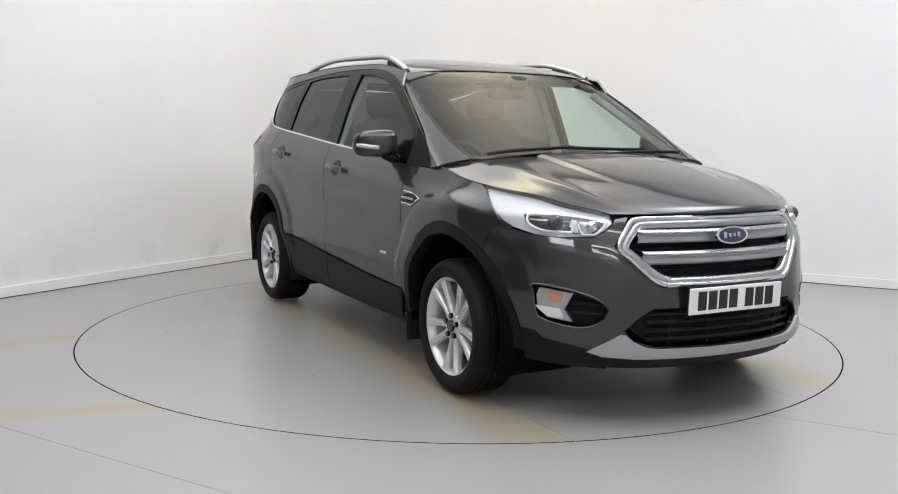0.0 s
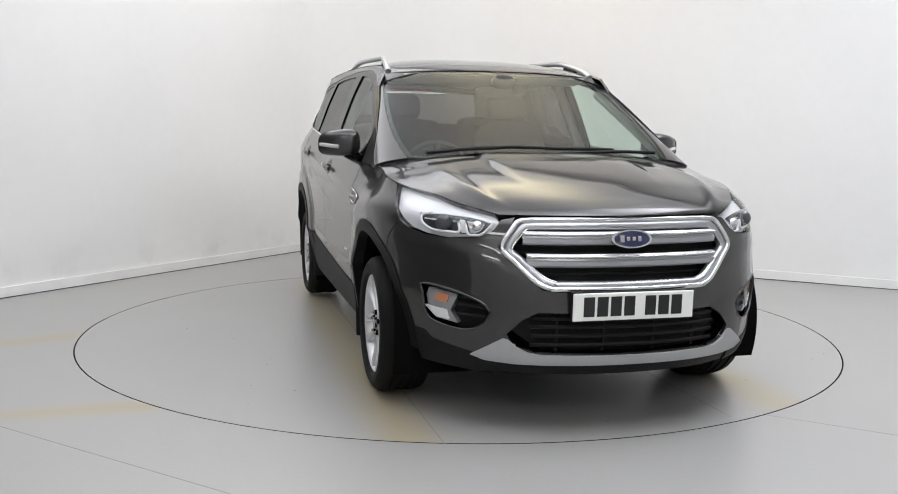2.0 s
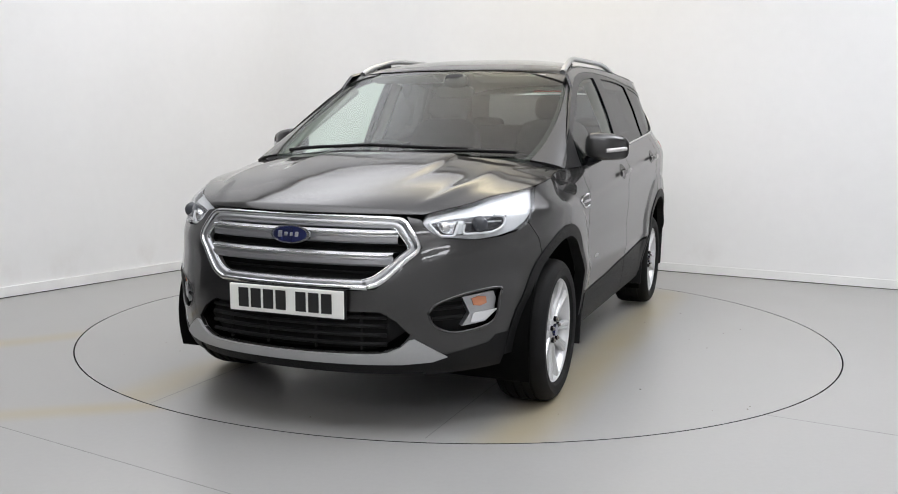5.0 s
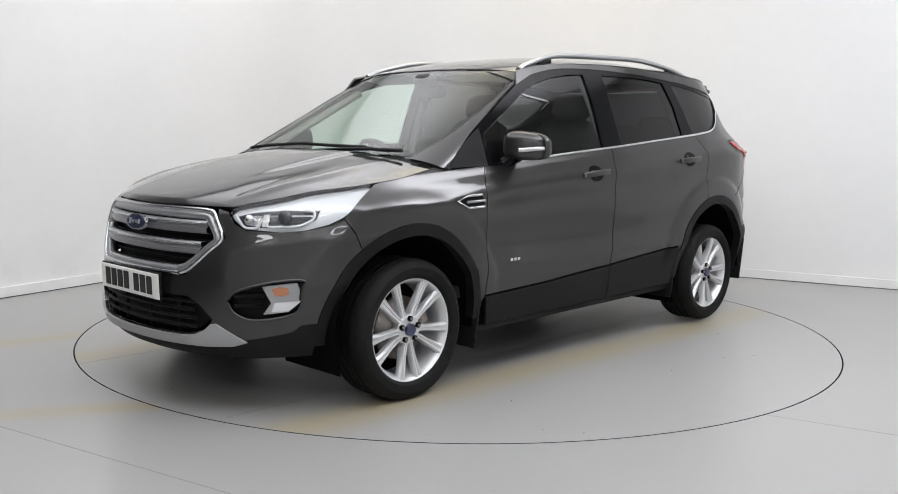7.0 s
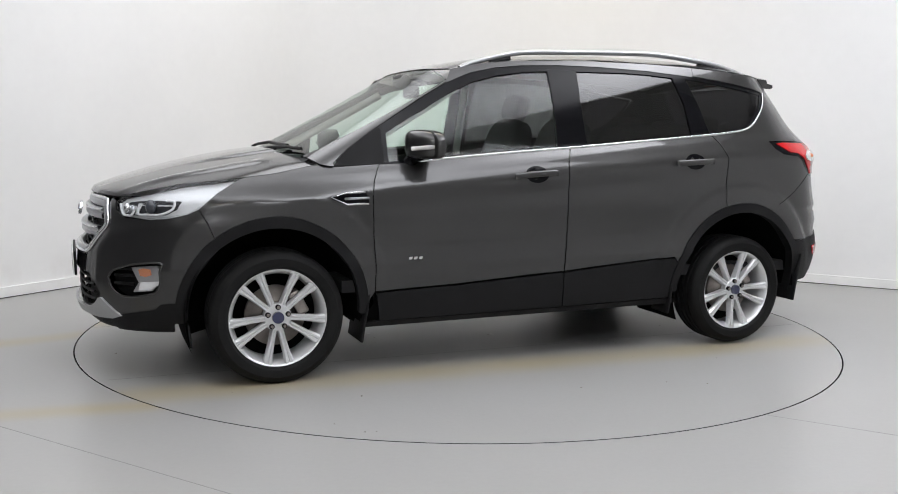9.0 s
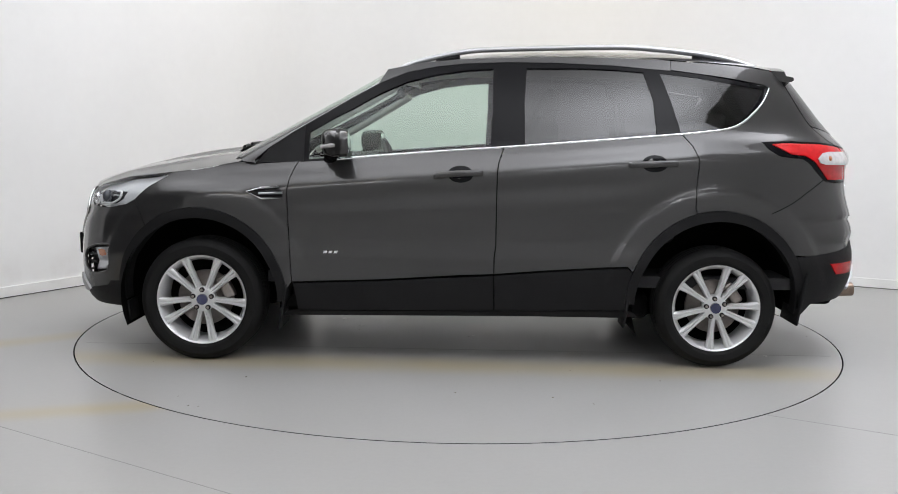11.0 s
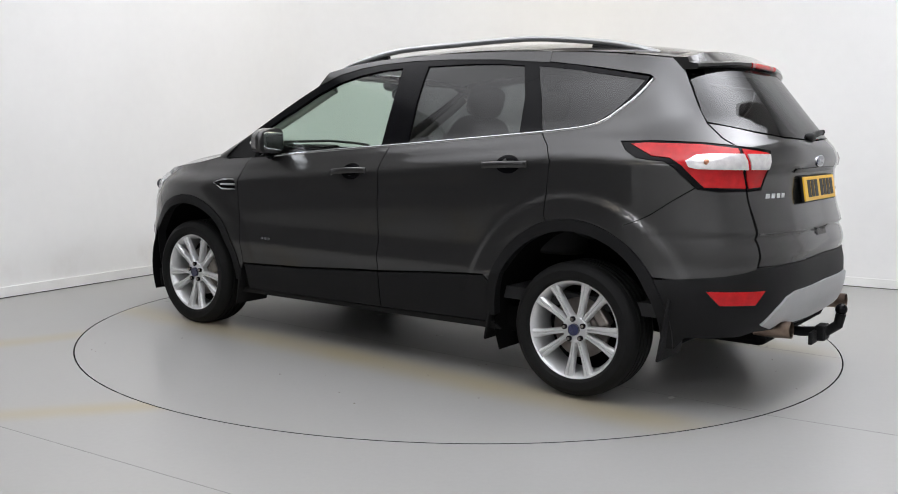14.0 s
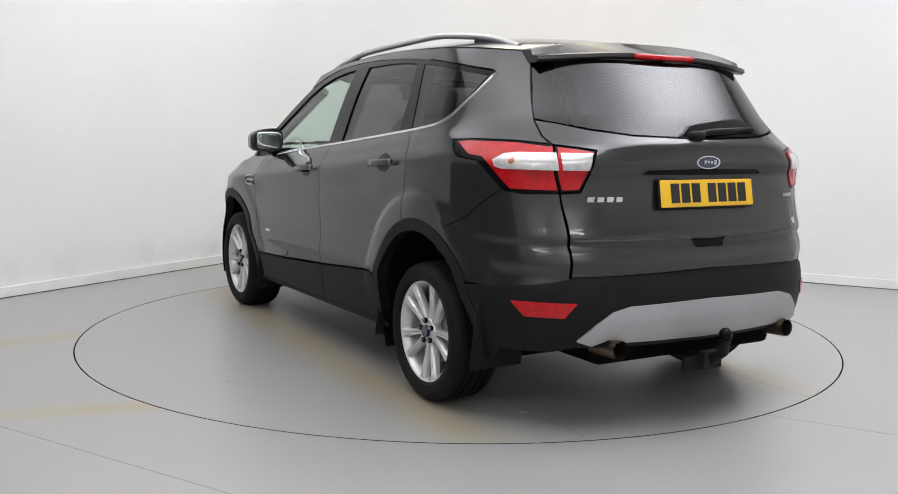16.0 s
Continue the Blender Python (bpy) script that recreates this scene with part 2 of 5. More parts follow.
def body(s, z):
    """The wrap of the body: s runs from the nose round the left side to the tail."""
    s, z = np.broadcast_arrays(np.asarray(s, float), np.asarray(z, float))
    P = np.zeros(s.shape + (3,))
    P[..., 2] = z
    f, r = s < LF, s > LF + LS
    m = ~(f | r)
    y = np.zeros_like(s)
    x = np.zeros_like(s)
    ph = np.clip(s[f] / LF, -1, 1) * (math.pi / 2)
    w, b, n = half_width(-YC, z[f]), -YC - NOSE(z[f]), 2.4
    rho = (np.abs(np.sin(ph)) ** n + np.abs(np.cos(ph)) ** n) ** (-1 / n)
    x[f], y[f] = w * rho * np.sin(ph), -YC - b * rho * np.cos(ph)
    zl = LEDGE(np.abs(x[f]))
    d = (0.005 - 0.010 * step01((z[f] - zl) / 0.075)) * step01((1.0 - s[f] / LF) / 0.25)
    x[f], y[f] = x[f] + d * np.sin(ph), y[f] - d * np.cos(ph)
    y[m] = -YC + (s[m] - LF)
    x[m] = half_width(y[m], z[m])
    ph = np.clip((s[r] - LF - LS) / LR, 0, 2) * (math.pi / 2)
    w, b, n = half_width(YC, z[r]), TAIL(z[r]) - YC, TAIL_N(z[r])
    rho = (np.abs(np.sin(ph)) ** n + np.abs(np.cos(ph)) ** n) ** (-1 / n)
    x[r], y[r] = w * rho * np.cos(ph), YC + b * rho * np.sin(ph)
    P[..., 0], P[..., 1] = x + sculpt(y, z, x) * np.sign(x), y
    return P


SB, SN = 0.24, 2.6


def cabin(s, z):
    """The wrap of the screen and front pillars: s < 1 is the windscreen's bow, then the side."""
    s, z = np.broadcast_arrays(np.asarray(s, float), np.asarray(z, float))
    P = np.zeros(s.shape + (3,))
    yc = SCREEN_Y(z) + SB
    f = s < 1
    ph = np.clip(s, -1, 1) * (math.pi / 2)
    w = half_width(yc, z)
    rho = (np.abs(np.sin(ph)) ** SN + np.abs(np.cos(ph)) ** SN) ** (-1 / SN)
    ys = yc + (s - 1)
    P[..., 0] = np.where(f, w * rho * np.sin(ph), half_width(ys, z))
    P[..., 1] = np.where(f, yc - SB * rho * np.cos(ph), ys)
    P[..., 2] = z
    return P


def solve(fn, z, axis, value, lo, hi, rising):
    for _ in range(30):
        mid = 0.5 * (lo + hi)
        if (fn(mid, z)[axis] < value) == rising:
            lo = mid
        else:
            hi = mid
    return 0.5 * (lo + hi)


def F(x, z):
    return (solve(body, z, 0, x, 0.0, LF, True), z)


def S(y, z):
    if abs(y) <= YC:
        return (LF + y + YC, z)
    return (solve(body, z, 1, y, 0.0, LF, True), z) if y < 0 else (solve(body, z, 1, y, LF + LS, LF + LS + LR, True), z)


def R(x, z):
    return (solve(body, z, 0, x, LF + LS, LF + LS + LR, False), z)


def C(y, z):
    yc = float(SCREEN_Y(z)) + SB
    return (1 + y - yc, z) if y >= yc else (solve(cabin, z, 1, y, 0.0, 1.0, True), z)


def CX(x, z):
    return (solve(cabin, z, 0, x, 0.0, 1.0, True), z)


def smooth_line(pts, n=6):
    """A Catmull-Rom line through points of the plane."""
    p = [np.array(q, float) for q in pts]
    p = [2 * p[0] - p[1]] + p + [2 * p[-1] - p[-2]]
    out = []
    for i in range(1, len(p) - 2):
        for k in range(n):
            t = k / n
            out.append(tuple(0.5 * (2 * p[i] + (p[i + 1] - p[i - 1]) * t + (2 * p[i - 1] - 5 * p[i] + 4 * p[i + 1] - p[i + 2]) * t * t
                                    + (3 * p[i] - p[i - 1] - 3 * p[i + 1] + p[i + 2]) * t ** 3)))
    return out + [tuple(p[-2])]


def arch(front, size, a0, a1, n=26):
    """Points of a wheel arch from angle a0 to a1 (0 towards the tail, 90 up)."""
    c = -WHEEL_Y if front else WHEEL_Y
    size = (size[0] - 0.008, size[1] - 0.022) if front else size
    out = []
    for i in range(n):
        a = radians(a0 + (a1 - a0) * i / (n - 1))
        out.append(S(c + size[0] * math.cos(a), WHEEL_Z + size[1] * math.sin(a)))
    return out


def inside(px, py, poly):
    X, Y = poly[:, 0], poly[:, 1]
    X2, Y2 = np.roll(X, -1), np.roll(Y, -1)
    c = np.zeros(len(px), bool)
    for a, b, d, e in zip(X, Y, X2, Y2):
        if b != e:
            c ^= ((b > py) != (e > py)) & (px < (d - a) * (py - b) / (e - b) + a)
    return c


def dense(poly, step):
    out = []
    for i, p in enumerate(poly):
        q = poly[(i + 1) % len(poly)]
        k = max(1, int(math.ceil(math.hypot(q[0] - p[0], q[1] - p[1]) / step)))
        out += [(p[0] + (q[0] - p[0]) * j / k, p[1] + (q[1] - p[1]) * j / k) for j in range(k)]
    return np.array(out)


def inset(poly, gap, keep):
    p = poly
    area = 0.5 * np.sum(p[:, 0] * np.roll(p[:, 1], -1) - np.roll(p[:, 0], -1) * p[:, 1])
    if area < 0:
        p = p[::-1].copy()
    t1, t2 = p - np.roll(p, 1, 0), np.roll(p, -1, 0) - p
    nrm = lambda t: np.stack([-t[:, 1], t[:, 0]], 1) / (np.linalg.norm(t, axis=1, keepdims=True) + 1e-9)
    n1, n2 = nrm(t1), nrm(t2)
    m = n1 + n2
    m = m / np.maximum(0.5, (m * n1).sum(1, keepdims=True))
    q = p + m * gap
    if keep is not None:
        k = np.abs(p[:, 0] - keep) < 1e-4
        q[k, 0] = keep
    return q


def surface_normals(fn, s, z):
    e = 0.006
    a = fn(s + e, z) - fn(s - e, z)
    b = fn(s, z + e) - fn(s, z - e)
    n = np.cross(a, b)
    return n / (np.linalg.norm(n, axis=1, keepdims=True) + 1e-12)


def panel(name, outline, mat, parent, fn=body, holes=(), off=0.0, gap=0.002, thick=0.014, step=0.035, side="both", label="", centre=None):
    """A sheet cut out of the skin by an outline. side: left, right, both (two parts), or joined over the middle line at s = centre."""
    from mathutils.geometry import delaunay_2d_cdt
    loops = [inset(dense(outline, step), gap, centre)] + [inset(dense(h, step), -gap, None) for h in holes]
    pts, edges = [], []
    for lp in loops:
        k = len(pts)
        pts += [tuple(p) for p in lp]
        edges += [(k + i, k + (i + 1) % len(lp)) for i in range(len(lp))]
    lo, hi = loops[0].min(0), loops[0].max(0)
    m = 0.2 if fn is body and step < 0.025 else 0.0  # rows that rise with the shoulder line
    gx, gz = np.meshgrid(np.arange(lo[0], hi[0], step), np.arange(lo[1] - m, hi[1] + m, step))
    gz = gz + (0.085 * (gx - (lo[0] + hi[0]) / 2) if m else 0.0)
    gx = (gx + (np.arange(gx.shape[0]) % 2)[:, None] * step * 0.5).ravel()
    gz = gz.ravel()
    ok = inside(gx, gz, loops[0])
    for h in loops[1:]:
        ok &= ~inside(gx, gz, h)
    allb = np.array(pts)
    gx, gz = gx[ok], gz[ok]
    if len(gx):
        d = np.min((gx[:, None] - allb[None, :, 0]) ** 2 + (gz[:, None] - allb[None, :, 1]) ** 2, axis=1)
        far = d > (0.45 * step) ** 2
        pts += list(zip(gx[far], gz[far]))
    res = delaunay_2d_cdt([Vector(p) for p in pts], edges, [], 0, 1e-6)
    v2 = np.array([tuple(v) for v in res[0]])
    tri = np.array([f for f in res[2] if len(f) == 3])
    cx = v2[tri].mean(1)
    ok = inside(cx[:, 0], cx[:, 1], loops[0])
    for h in loops[1:]:
        ok &= ~inside(cx[:, 0], cx[:, 1], h)
    tri = tri[ok]
    ar = np.cross(v2[tri[:, 1]] - v2[tri[:, 0]], v2[tri[:, 2]] - v2[tri[:, 0]])
    tri[ar < 0] = tri[ar < 0][:, ::-1]
    tri = tri[np.abs(ar) > 1e-9]
    N = surface_normals(fn, v2[:, 0], v2[:, 1])
    P = fn(v2[:, 0], v2[:, 1]) + N * off
    used = {}
    for a, b, c in tri:
        for e in ((a, b), (b, c), (c, a)):
            used[e] = 1
    rim = [e for e in used if (e[1], e[0]) not in used and not (centre is not None and abs(v2[e[0], 0] - centre) < 1e-3 and abs(v2[e[1], 0] - centre) < 1e-3)]
    V, NN, FF = list(P), list(N), [tuple(t) for t in tri]
    for a, b in rim:
        t = P[b] - P[a]
        o = np.cross(t, N[a])
        o = o / (np.linalg.norm(o) + 1e-9)
        k = len(V)
        V += [P[a], P[b], P[b] - N[b] * thick, P[a] - N[a] * thick]
        NN += [o] * 4
        FF.append((k, k + 3, k + 2, k + 1))
    V, NN = np.array(V), np.array(NN)
    flip = np.array([-1, 1, 1])
    if centre is not None:
        k = len(V)
        V2, N2 = V * flip, NN * flip
        FF = FF + [tuple(i + k for i in f[::-1]) for f in FF]
        return part_data(name, np.vstack([V, V2]), FF, mat, parent, label, np.vstack([NN, N2]))
    out = []
    if side in ("left", "both"):
        out.append(part_data(name, V, FF, mat, parent[0] if isinstance(parent, tuple) else parent, label, NN))
    if side in ("right", "both"):
        out.append(part_data(name, V * flip, [f[::-1] for f in FF], mat, parent[1] if isinstance(parent, tuple) else parent, label, NN * flip))
    return tuple(out) if len(out) > 1 else out[0]


def on(fn, pts, off=0.0):
    s, z = np.array([p[0] for p in pts]), np.array([p[1] for p in pts])
    return fn(s, z) + surface_normals(fn, s, z) * off


def rod(name, fn, pts, r, mat, parent, off=0.0, flat=1.0, side="both", label="", closed=False, seg=8):
    """A strip or rod that follows a line on the skin."""
    P = [Vector(p) for p in on(fn, pts, off)]
    out = []
    for k, sgn in enumerate((1, -1)):
        if side == "both" or (side == "left") == (sgn == 1):
            vs, fs = tube([Vector((p.x * sgn, p.y, p.z)) for p in P], r, seg, flat, closed)
            out.append(part_data(name, vs, fs, mat, parent[k] if isinstance(parent, tuple) else parent, label))
    return tuple(out) if len(out) > 1 else out[0]


# ---------------------------------------------------------------- the room
WALL = material("white_painted_wall", (0.80, 0.80, 0.795), rough=0.75, var=0.03, scale=0.9, bump=0.06, bump_scale=60)
SKIRT = material("white_gloss_skirting", (0.80, 0.80, 0.79), rough=0.35, var=0.05, scale=6)


def scuff_wall():
    """Faint grey-brown scuffs low on the wall."""
    n, l = nodes(WALL)
    b = n["Principled BSDF"]
    src = b.inputs["Base Color"].links[0].from_socket
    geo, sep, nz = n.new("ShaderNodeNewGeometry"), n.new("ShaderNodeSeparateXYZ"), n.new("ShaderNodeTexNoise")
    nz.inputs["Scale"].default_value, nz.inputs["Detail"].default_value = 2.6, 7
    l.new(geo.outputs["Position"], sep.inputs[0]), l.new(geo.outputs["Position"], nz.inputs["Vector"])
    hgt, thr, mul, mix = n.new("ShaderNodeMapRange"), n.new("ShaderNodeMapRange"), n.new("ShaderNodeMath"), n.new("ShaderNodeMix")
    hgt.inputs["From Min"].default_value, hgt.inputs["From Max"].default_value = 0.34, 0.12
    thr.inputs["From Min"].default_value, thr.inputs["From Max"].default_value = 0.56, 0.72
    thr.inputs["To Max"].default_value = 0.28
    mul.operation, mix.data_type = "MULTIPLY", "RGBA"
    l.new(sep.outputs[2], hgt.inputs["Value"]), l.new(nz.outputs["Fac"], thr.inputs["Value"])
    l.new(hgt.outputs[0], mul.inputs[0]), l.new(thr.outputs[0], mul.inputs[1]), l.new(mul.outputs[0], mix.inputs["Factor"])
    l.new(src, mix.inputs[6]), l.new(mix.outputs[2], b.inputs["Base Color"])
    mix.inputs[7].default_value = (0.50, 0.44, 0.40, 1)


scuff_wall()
CEIL = material("white_ceiling", (0.78, 0.78, 0.77), rough=0.9, var=0.03, scale=1.5)
BACKWALL = material("white_painted_back_wall", (0.78, 0.78, 0.775), rough=0.8, var=0.06, scale=1.2)


def floor_material(name, color, stains):
    """Grey sealed floor: cloudy wear, fine grain, and tan tyre marks along straight lines (x, y, dx, dy, half width)."""
    m = material(name, color, rough=0.30, spec=0.5)
    n, l = nodes(m)
    b = n["Principled BSDF"]
    tc = n.new("ShaderNodeTexCoord")
    big, fine, gl = n.new("ShaderNodeTexNoise"), n.new("ShaderNodeTexNoise"), n.new("ShaderNodeTexNoise")
    for t, s, d in ((big, 0.9, 3), (fine, 45, 4), (gl, 1.7, 2)):
        t.inputs["Scale"].default_value, t.inputs["Detail"].default_value = s, d
        l.new(tc.outputs["Object"], t.inputs["Vector"])
    r1, r2 = n.new("ShaderNodeMapRange"), n.new("ShaderNodeMapRange")
    r1.inputs["From Min"].default_value, r1.inputs["From Max"].default_value = 0.0, 1.0
    r1.inputs["To Min"].default_value, r1.inputs["To Max"].default_value = 0.95, 1.05
    r2.inputs["To Min"].default_value, r2.inputs["To Max"].default_value = 0.96, 1.04
    l.new(big.outputs["Fac"], r1.inputs["Value"]), l.new(fine.outputs["Fac"], r2.inputs["Value"])
    mm, sc = n.new("ShaderNodeMath"), n.new("ShaderNodeVectorMath")
    mm.operation, sc.operation = "MULTIPLY", "SCALE"
    l.new(r1.outputs[0], mm.inputs[0]), l.new(r2.outputs[0], mm.inputs[1])
    sc.inputs[0].default_value = color
    l.new(mm.outputs[0], sc.inputs["Scale"])
    col = sc.outputs[0]
    for x, y, dx, dy, hw, x0, x1 in stains:
        k = math.hypot(dx, dy)
        off, dot, ab = n.new("ShaderNodeVectorMath"), n.new("ShaderNodeVectorMath"), n.new("ShaderNodeMath")
        off.operation, dot.operation, ab.operation = "SUBTRACT", "DOT_PRODUCT", "ABSOLUTE"
        off.inputs[1].default_value, dot.inputs[1].default_value = (x, y, 0), (-dy / k, dx / k, 0)
        l.new(tc.outputs["Object"], off.inputs[0]), l.new(off.outputs[0], dot.inputs[0]), l.new(dot.outputs["Value"], ab.inputs[0])
        al = n.new("ShaderNodeVectorMath")
        al.operation, al.inputs[1].default_value = "DOT_PRODUCT", (dx / k, dy / k, 0)
        l.new(off.outputs[0], al.inputs[0])
        edge = n.new("ShaderNodeMapRange")
        edge.interpolation_type = "SMOOTHSTEP"
        edge.inputs["From Min"].default_value, edge.inputs["From Max"].default_value = hw, 0.0
        l.new(ab.outputs[0], edge.inputs["Value"])
        ends = n.new("ShaderNodeMapRange")
        ends.interpolation_type = "SMOOTHSTEP"
        ends.inputs["From Min"].default_value, ends.inputs["From Max"].default_value = x1, x0
        l.new(al.outputs["Value"], ends.inputs["Value"])
        amt, a2 = n.new("ShaderNodeMath"), n.new("ShaderNodeMath")
        amt.operation = a2.operation = "MULTIPLY"
        l.new(edge.outputs[0], amt.inputs[0]), l.new(ends.outputs[0], amt.inputs[1])
        nz = n.new("ShaderNodeMapRange")
        nz.inputs["From Min"].default_value, nz.inputs["From Max"].default_value = 0.15, 0.85
        nz.inputs["To Min"].default_value, nz.inputs["To Max"].default_value = 0.4, 0.9
        l.new(gl.outputs["Fac"], nz.inputs["Value"]), l.new(amt.outputs[0], a2.inputs[0]), l.new(nz.outputs[0], a2.inputs[1])
        mix = n.new("ShaderNodeMix")
        mix.data_type = "RGBA"
        l.new(a2.outputs[0], mix.inputs["Factor"]), l.new(col, mix.inputs[6])
        mix.inputs[7].default_value = (0.36, 0.30, 0.17, 1)
        col = mix.outputs[2]
    l.new(col, b.inputs["Base Color"])
    rr = n.new("ShaderNodeMapRange")
    rr.inputs["From Min"].default_value, rr.inputs["From Max"].default_value = 0.0, 1.0
    rr.inputs["To Min"].default_value, rr.inputs["To Max"].default_value = 0.27, 0.33
    l.new(gl.outputs["Fac"], rr.inputs["Value"]), l.new(rr.outputs[0], b.inputs["Roughness"])
    bp = n.new("ShaderNodeBump")
    bp.inputs["Strength"].default_value, bp.inputs["Distance"].default_value = 0.05, 0.002
    l.new(fine.outputs["Fac"], bp.inputs["Height"]), l.new(bp.outputs[0], b.inputs["Normal"])
    return m


FLOORMAT = floor_material("grey_sealed_floor", (0.338, 0.336, 0.327), [(-2.561, -0.689, 0.37, 0.281, 0.17, 0.45, 0.80), (-1.921, -1.984, 0.572, 0.173, 0.14, 0.55, 0.95)])
DISCMAT = floor_material("grey_turntable_floor", (0.338, 0.336, 0.327), [(0.98, -1.9, 0.02, 1, 0.24, 3.5, 4.3), (-0.78, -1.9, 0.02, 1, 0.24, 3.5, 4.3)])
ROOM_H = 3.7
CORNER = np.array([-1.261, 4.136])
DL, DR = np.array([-0.498, -0.867]), np.array([0.890, -0.456])
COVE = 0.9


def wall_line():
    """The foot of the walls on plan: one closed line, with a coved far corner."""
    half = math.acos(float(DL @ DR)) / 2
    run = COVE / math.tan(half)
    bis = (DL + DR) / np.linalg.norm(DL + DR)
    c = CORNER + bis * COVE / math.sin(half)
    pts = [CORNER + DL * 4.35]
    a0, a1 = CORNER + DL * run - c, CORNER + DR * run - c
    t0, t1 = math.atan2(a0[1], a0[0]), math.atan2(a1[1], a1[0])
    if t1 > t0:
        t1 -= 2 * math.pi
    for i in range(25):
        a = t0 + (t1 - t0) * i / 24
        pts.append(c + COVE * np.array([math.cos(a), math.sin(a)]))
    pts.append(CORNER + DR * 8.6)
    return pts


def wall_strip(name, pts, z0, z1, t, mat, label):
    """An upright sheet of thickness t along a line on plan, standing outside it."""
    p = np.array(pts)
    d = np.gradient(p, axis=0)
    n = np.stack([-d[:, 1], d[:, 0]], 1)
    n /= np.linalg.norm(n, axis=1, keepdims=True)
    vs, fs = [], []
    for a, o in zip(p, n):
        b = a + o * t
        vs += [(*a, z0), (*a, z1), (*b, z1), (*b, z0)]
    for i in range(len(p) - 1):
        k = 4 * i
        for j in range(4):
            fs.append((k + j, k + (j + 1) % 4, k + 4 + (j + 1) % 4, k + 4 + j))
    fs += [(0, 1, 2, 3), tuple(4 * (len(p) - 1) + j for j in (3, 2, 1, 0))]
    ob = new(name, mesh_from(name, vs, fs))
    ob.data.set_sharp_from_angle(angle=radians(30))
    ob.data.materials.append(mat)
    return tagged(ob, label, "wall", kind="structure")


FOOT = wall_line()
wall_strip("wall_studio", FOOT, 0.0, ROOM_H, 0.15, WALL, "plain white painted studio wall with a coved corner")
INNER = [p for p in FOOT]
sk = wall_strip("baseboard", INNER, 0.006, 0.078, -0.018, SKIRT, "low white painted skirting board along the wall")
sk["category"] = "skirting board"
# Dark strip that draws the shadow line at the skirting's foot.
shadow_strip = wall_strip("trim", INNER, 0.0, 0.006, -0.013, DARK, "dark strip drawn as the shadow line under the skirting board")
shadow_strip["category"] = "gap"
# the walls that close the room behind the camera
A, B2 = FOOT[0], FOOT[-1]
wall_strip("wall_right", [B2, B2 + np.array([-1.6, -7.5])], 0.0, ROOM_H, 0.15, WALL, "plain white painted studio wall")
wall_strip("wall_entrance", [B2 + np.array([-1.6, -7.5]), A + np.array([-1.6, -8.6])], 0.0, ROOM_H, 0.15, BACKWALL, "white painted wall behind the camera")
SHUTTER = material("dark_grey_shutter", (0.085, 0.085, 0.09), rough=0.55, metal=0.3, var=0.1, scale=3)
LX = float(A[0]) - 1.6
wall_strip("wall_left", [np.array([LX, -0.4]), np.array([LX, A[1] - 0.2]), A], 0.0, ROOM_H, 0.15, WALL, "plain white painted studio wall")
wall_strip("wall_back_left", [A + np.array([-1.6, -8.6]), np.array([LX, -7.2])], 0.0, ROOM_H, 0.15, WALL, "plain white painted studio wall")
wall_strip("wall_over_shutter", [np.array([LX, -7.2]), np.array([LX, -0.4])], 2.9, ROOM_H, 0.15, WALL, "white painted wall over the shutter")
shut = wall_strip("door_1", [np.array([LX - 0.05, -7.2]), np.array([LX - 0.05, -0.4])], 0.0, 2.9, 0.08, SHUTTER, "dark grey closed roller shutter beside the camera")
shut["category"] = "shutter door"


def floor_sheet():
    """The floor with the round pit of the turntable cut out of it."""
    n = 128
    vs, fs = [], []
    R0 = DISC_R + 0.008
    rad = [R0, 3.0, 5.0, 14.0]
    zs = [0.0, 0.0, 0.0, 0.0]
    for i in range(n):
        a = 2 * math.pi * i / n
        vs += [(r * math.cos(a), r * math.sin(a), z) for r, z in zip(rad, zs)]
    for i in range(n):
        j, k = (i + 1) % n, len(rad)
        for q in range(k - 1):
            fs.append((i * k + q, i * k + q + 1, j * k + q + 1, j * k + q))
    ob = new("floor", mesh_from("floor", vs, fs, smooth=False))
    ob.data.materials.append(FLOORMAT)
    return tagged(ob, "grey sealed studio floor with faint tan tyre marks", "floor", kind="structure")


floor_sheet()
pv, pf = [], []
for i in range(128):
    a = 2 * math.pi * i / 128
    pv += [((DISC_R + d) * math.cos(a), (DISC_R + d) * math.sin(a), z) for d, z in ((-0.05, -0.06), (0.008, -0.06), (0.008, -0.0005))]
for i in range(128):
    j = (i + 1) % 128
    pf += [(3 * i + q, 3 * j + q, 3 * j + q + 1, 3 * i + q + 1) for q in (0, 1)]
pit = new("turntable_pit", mesh_from("turntable_pit", pv, pf))
pit.data.materials.append(DARK)
tagged(pit, "dark narrow gap round the turntable", "gap", kind="structure")
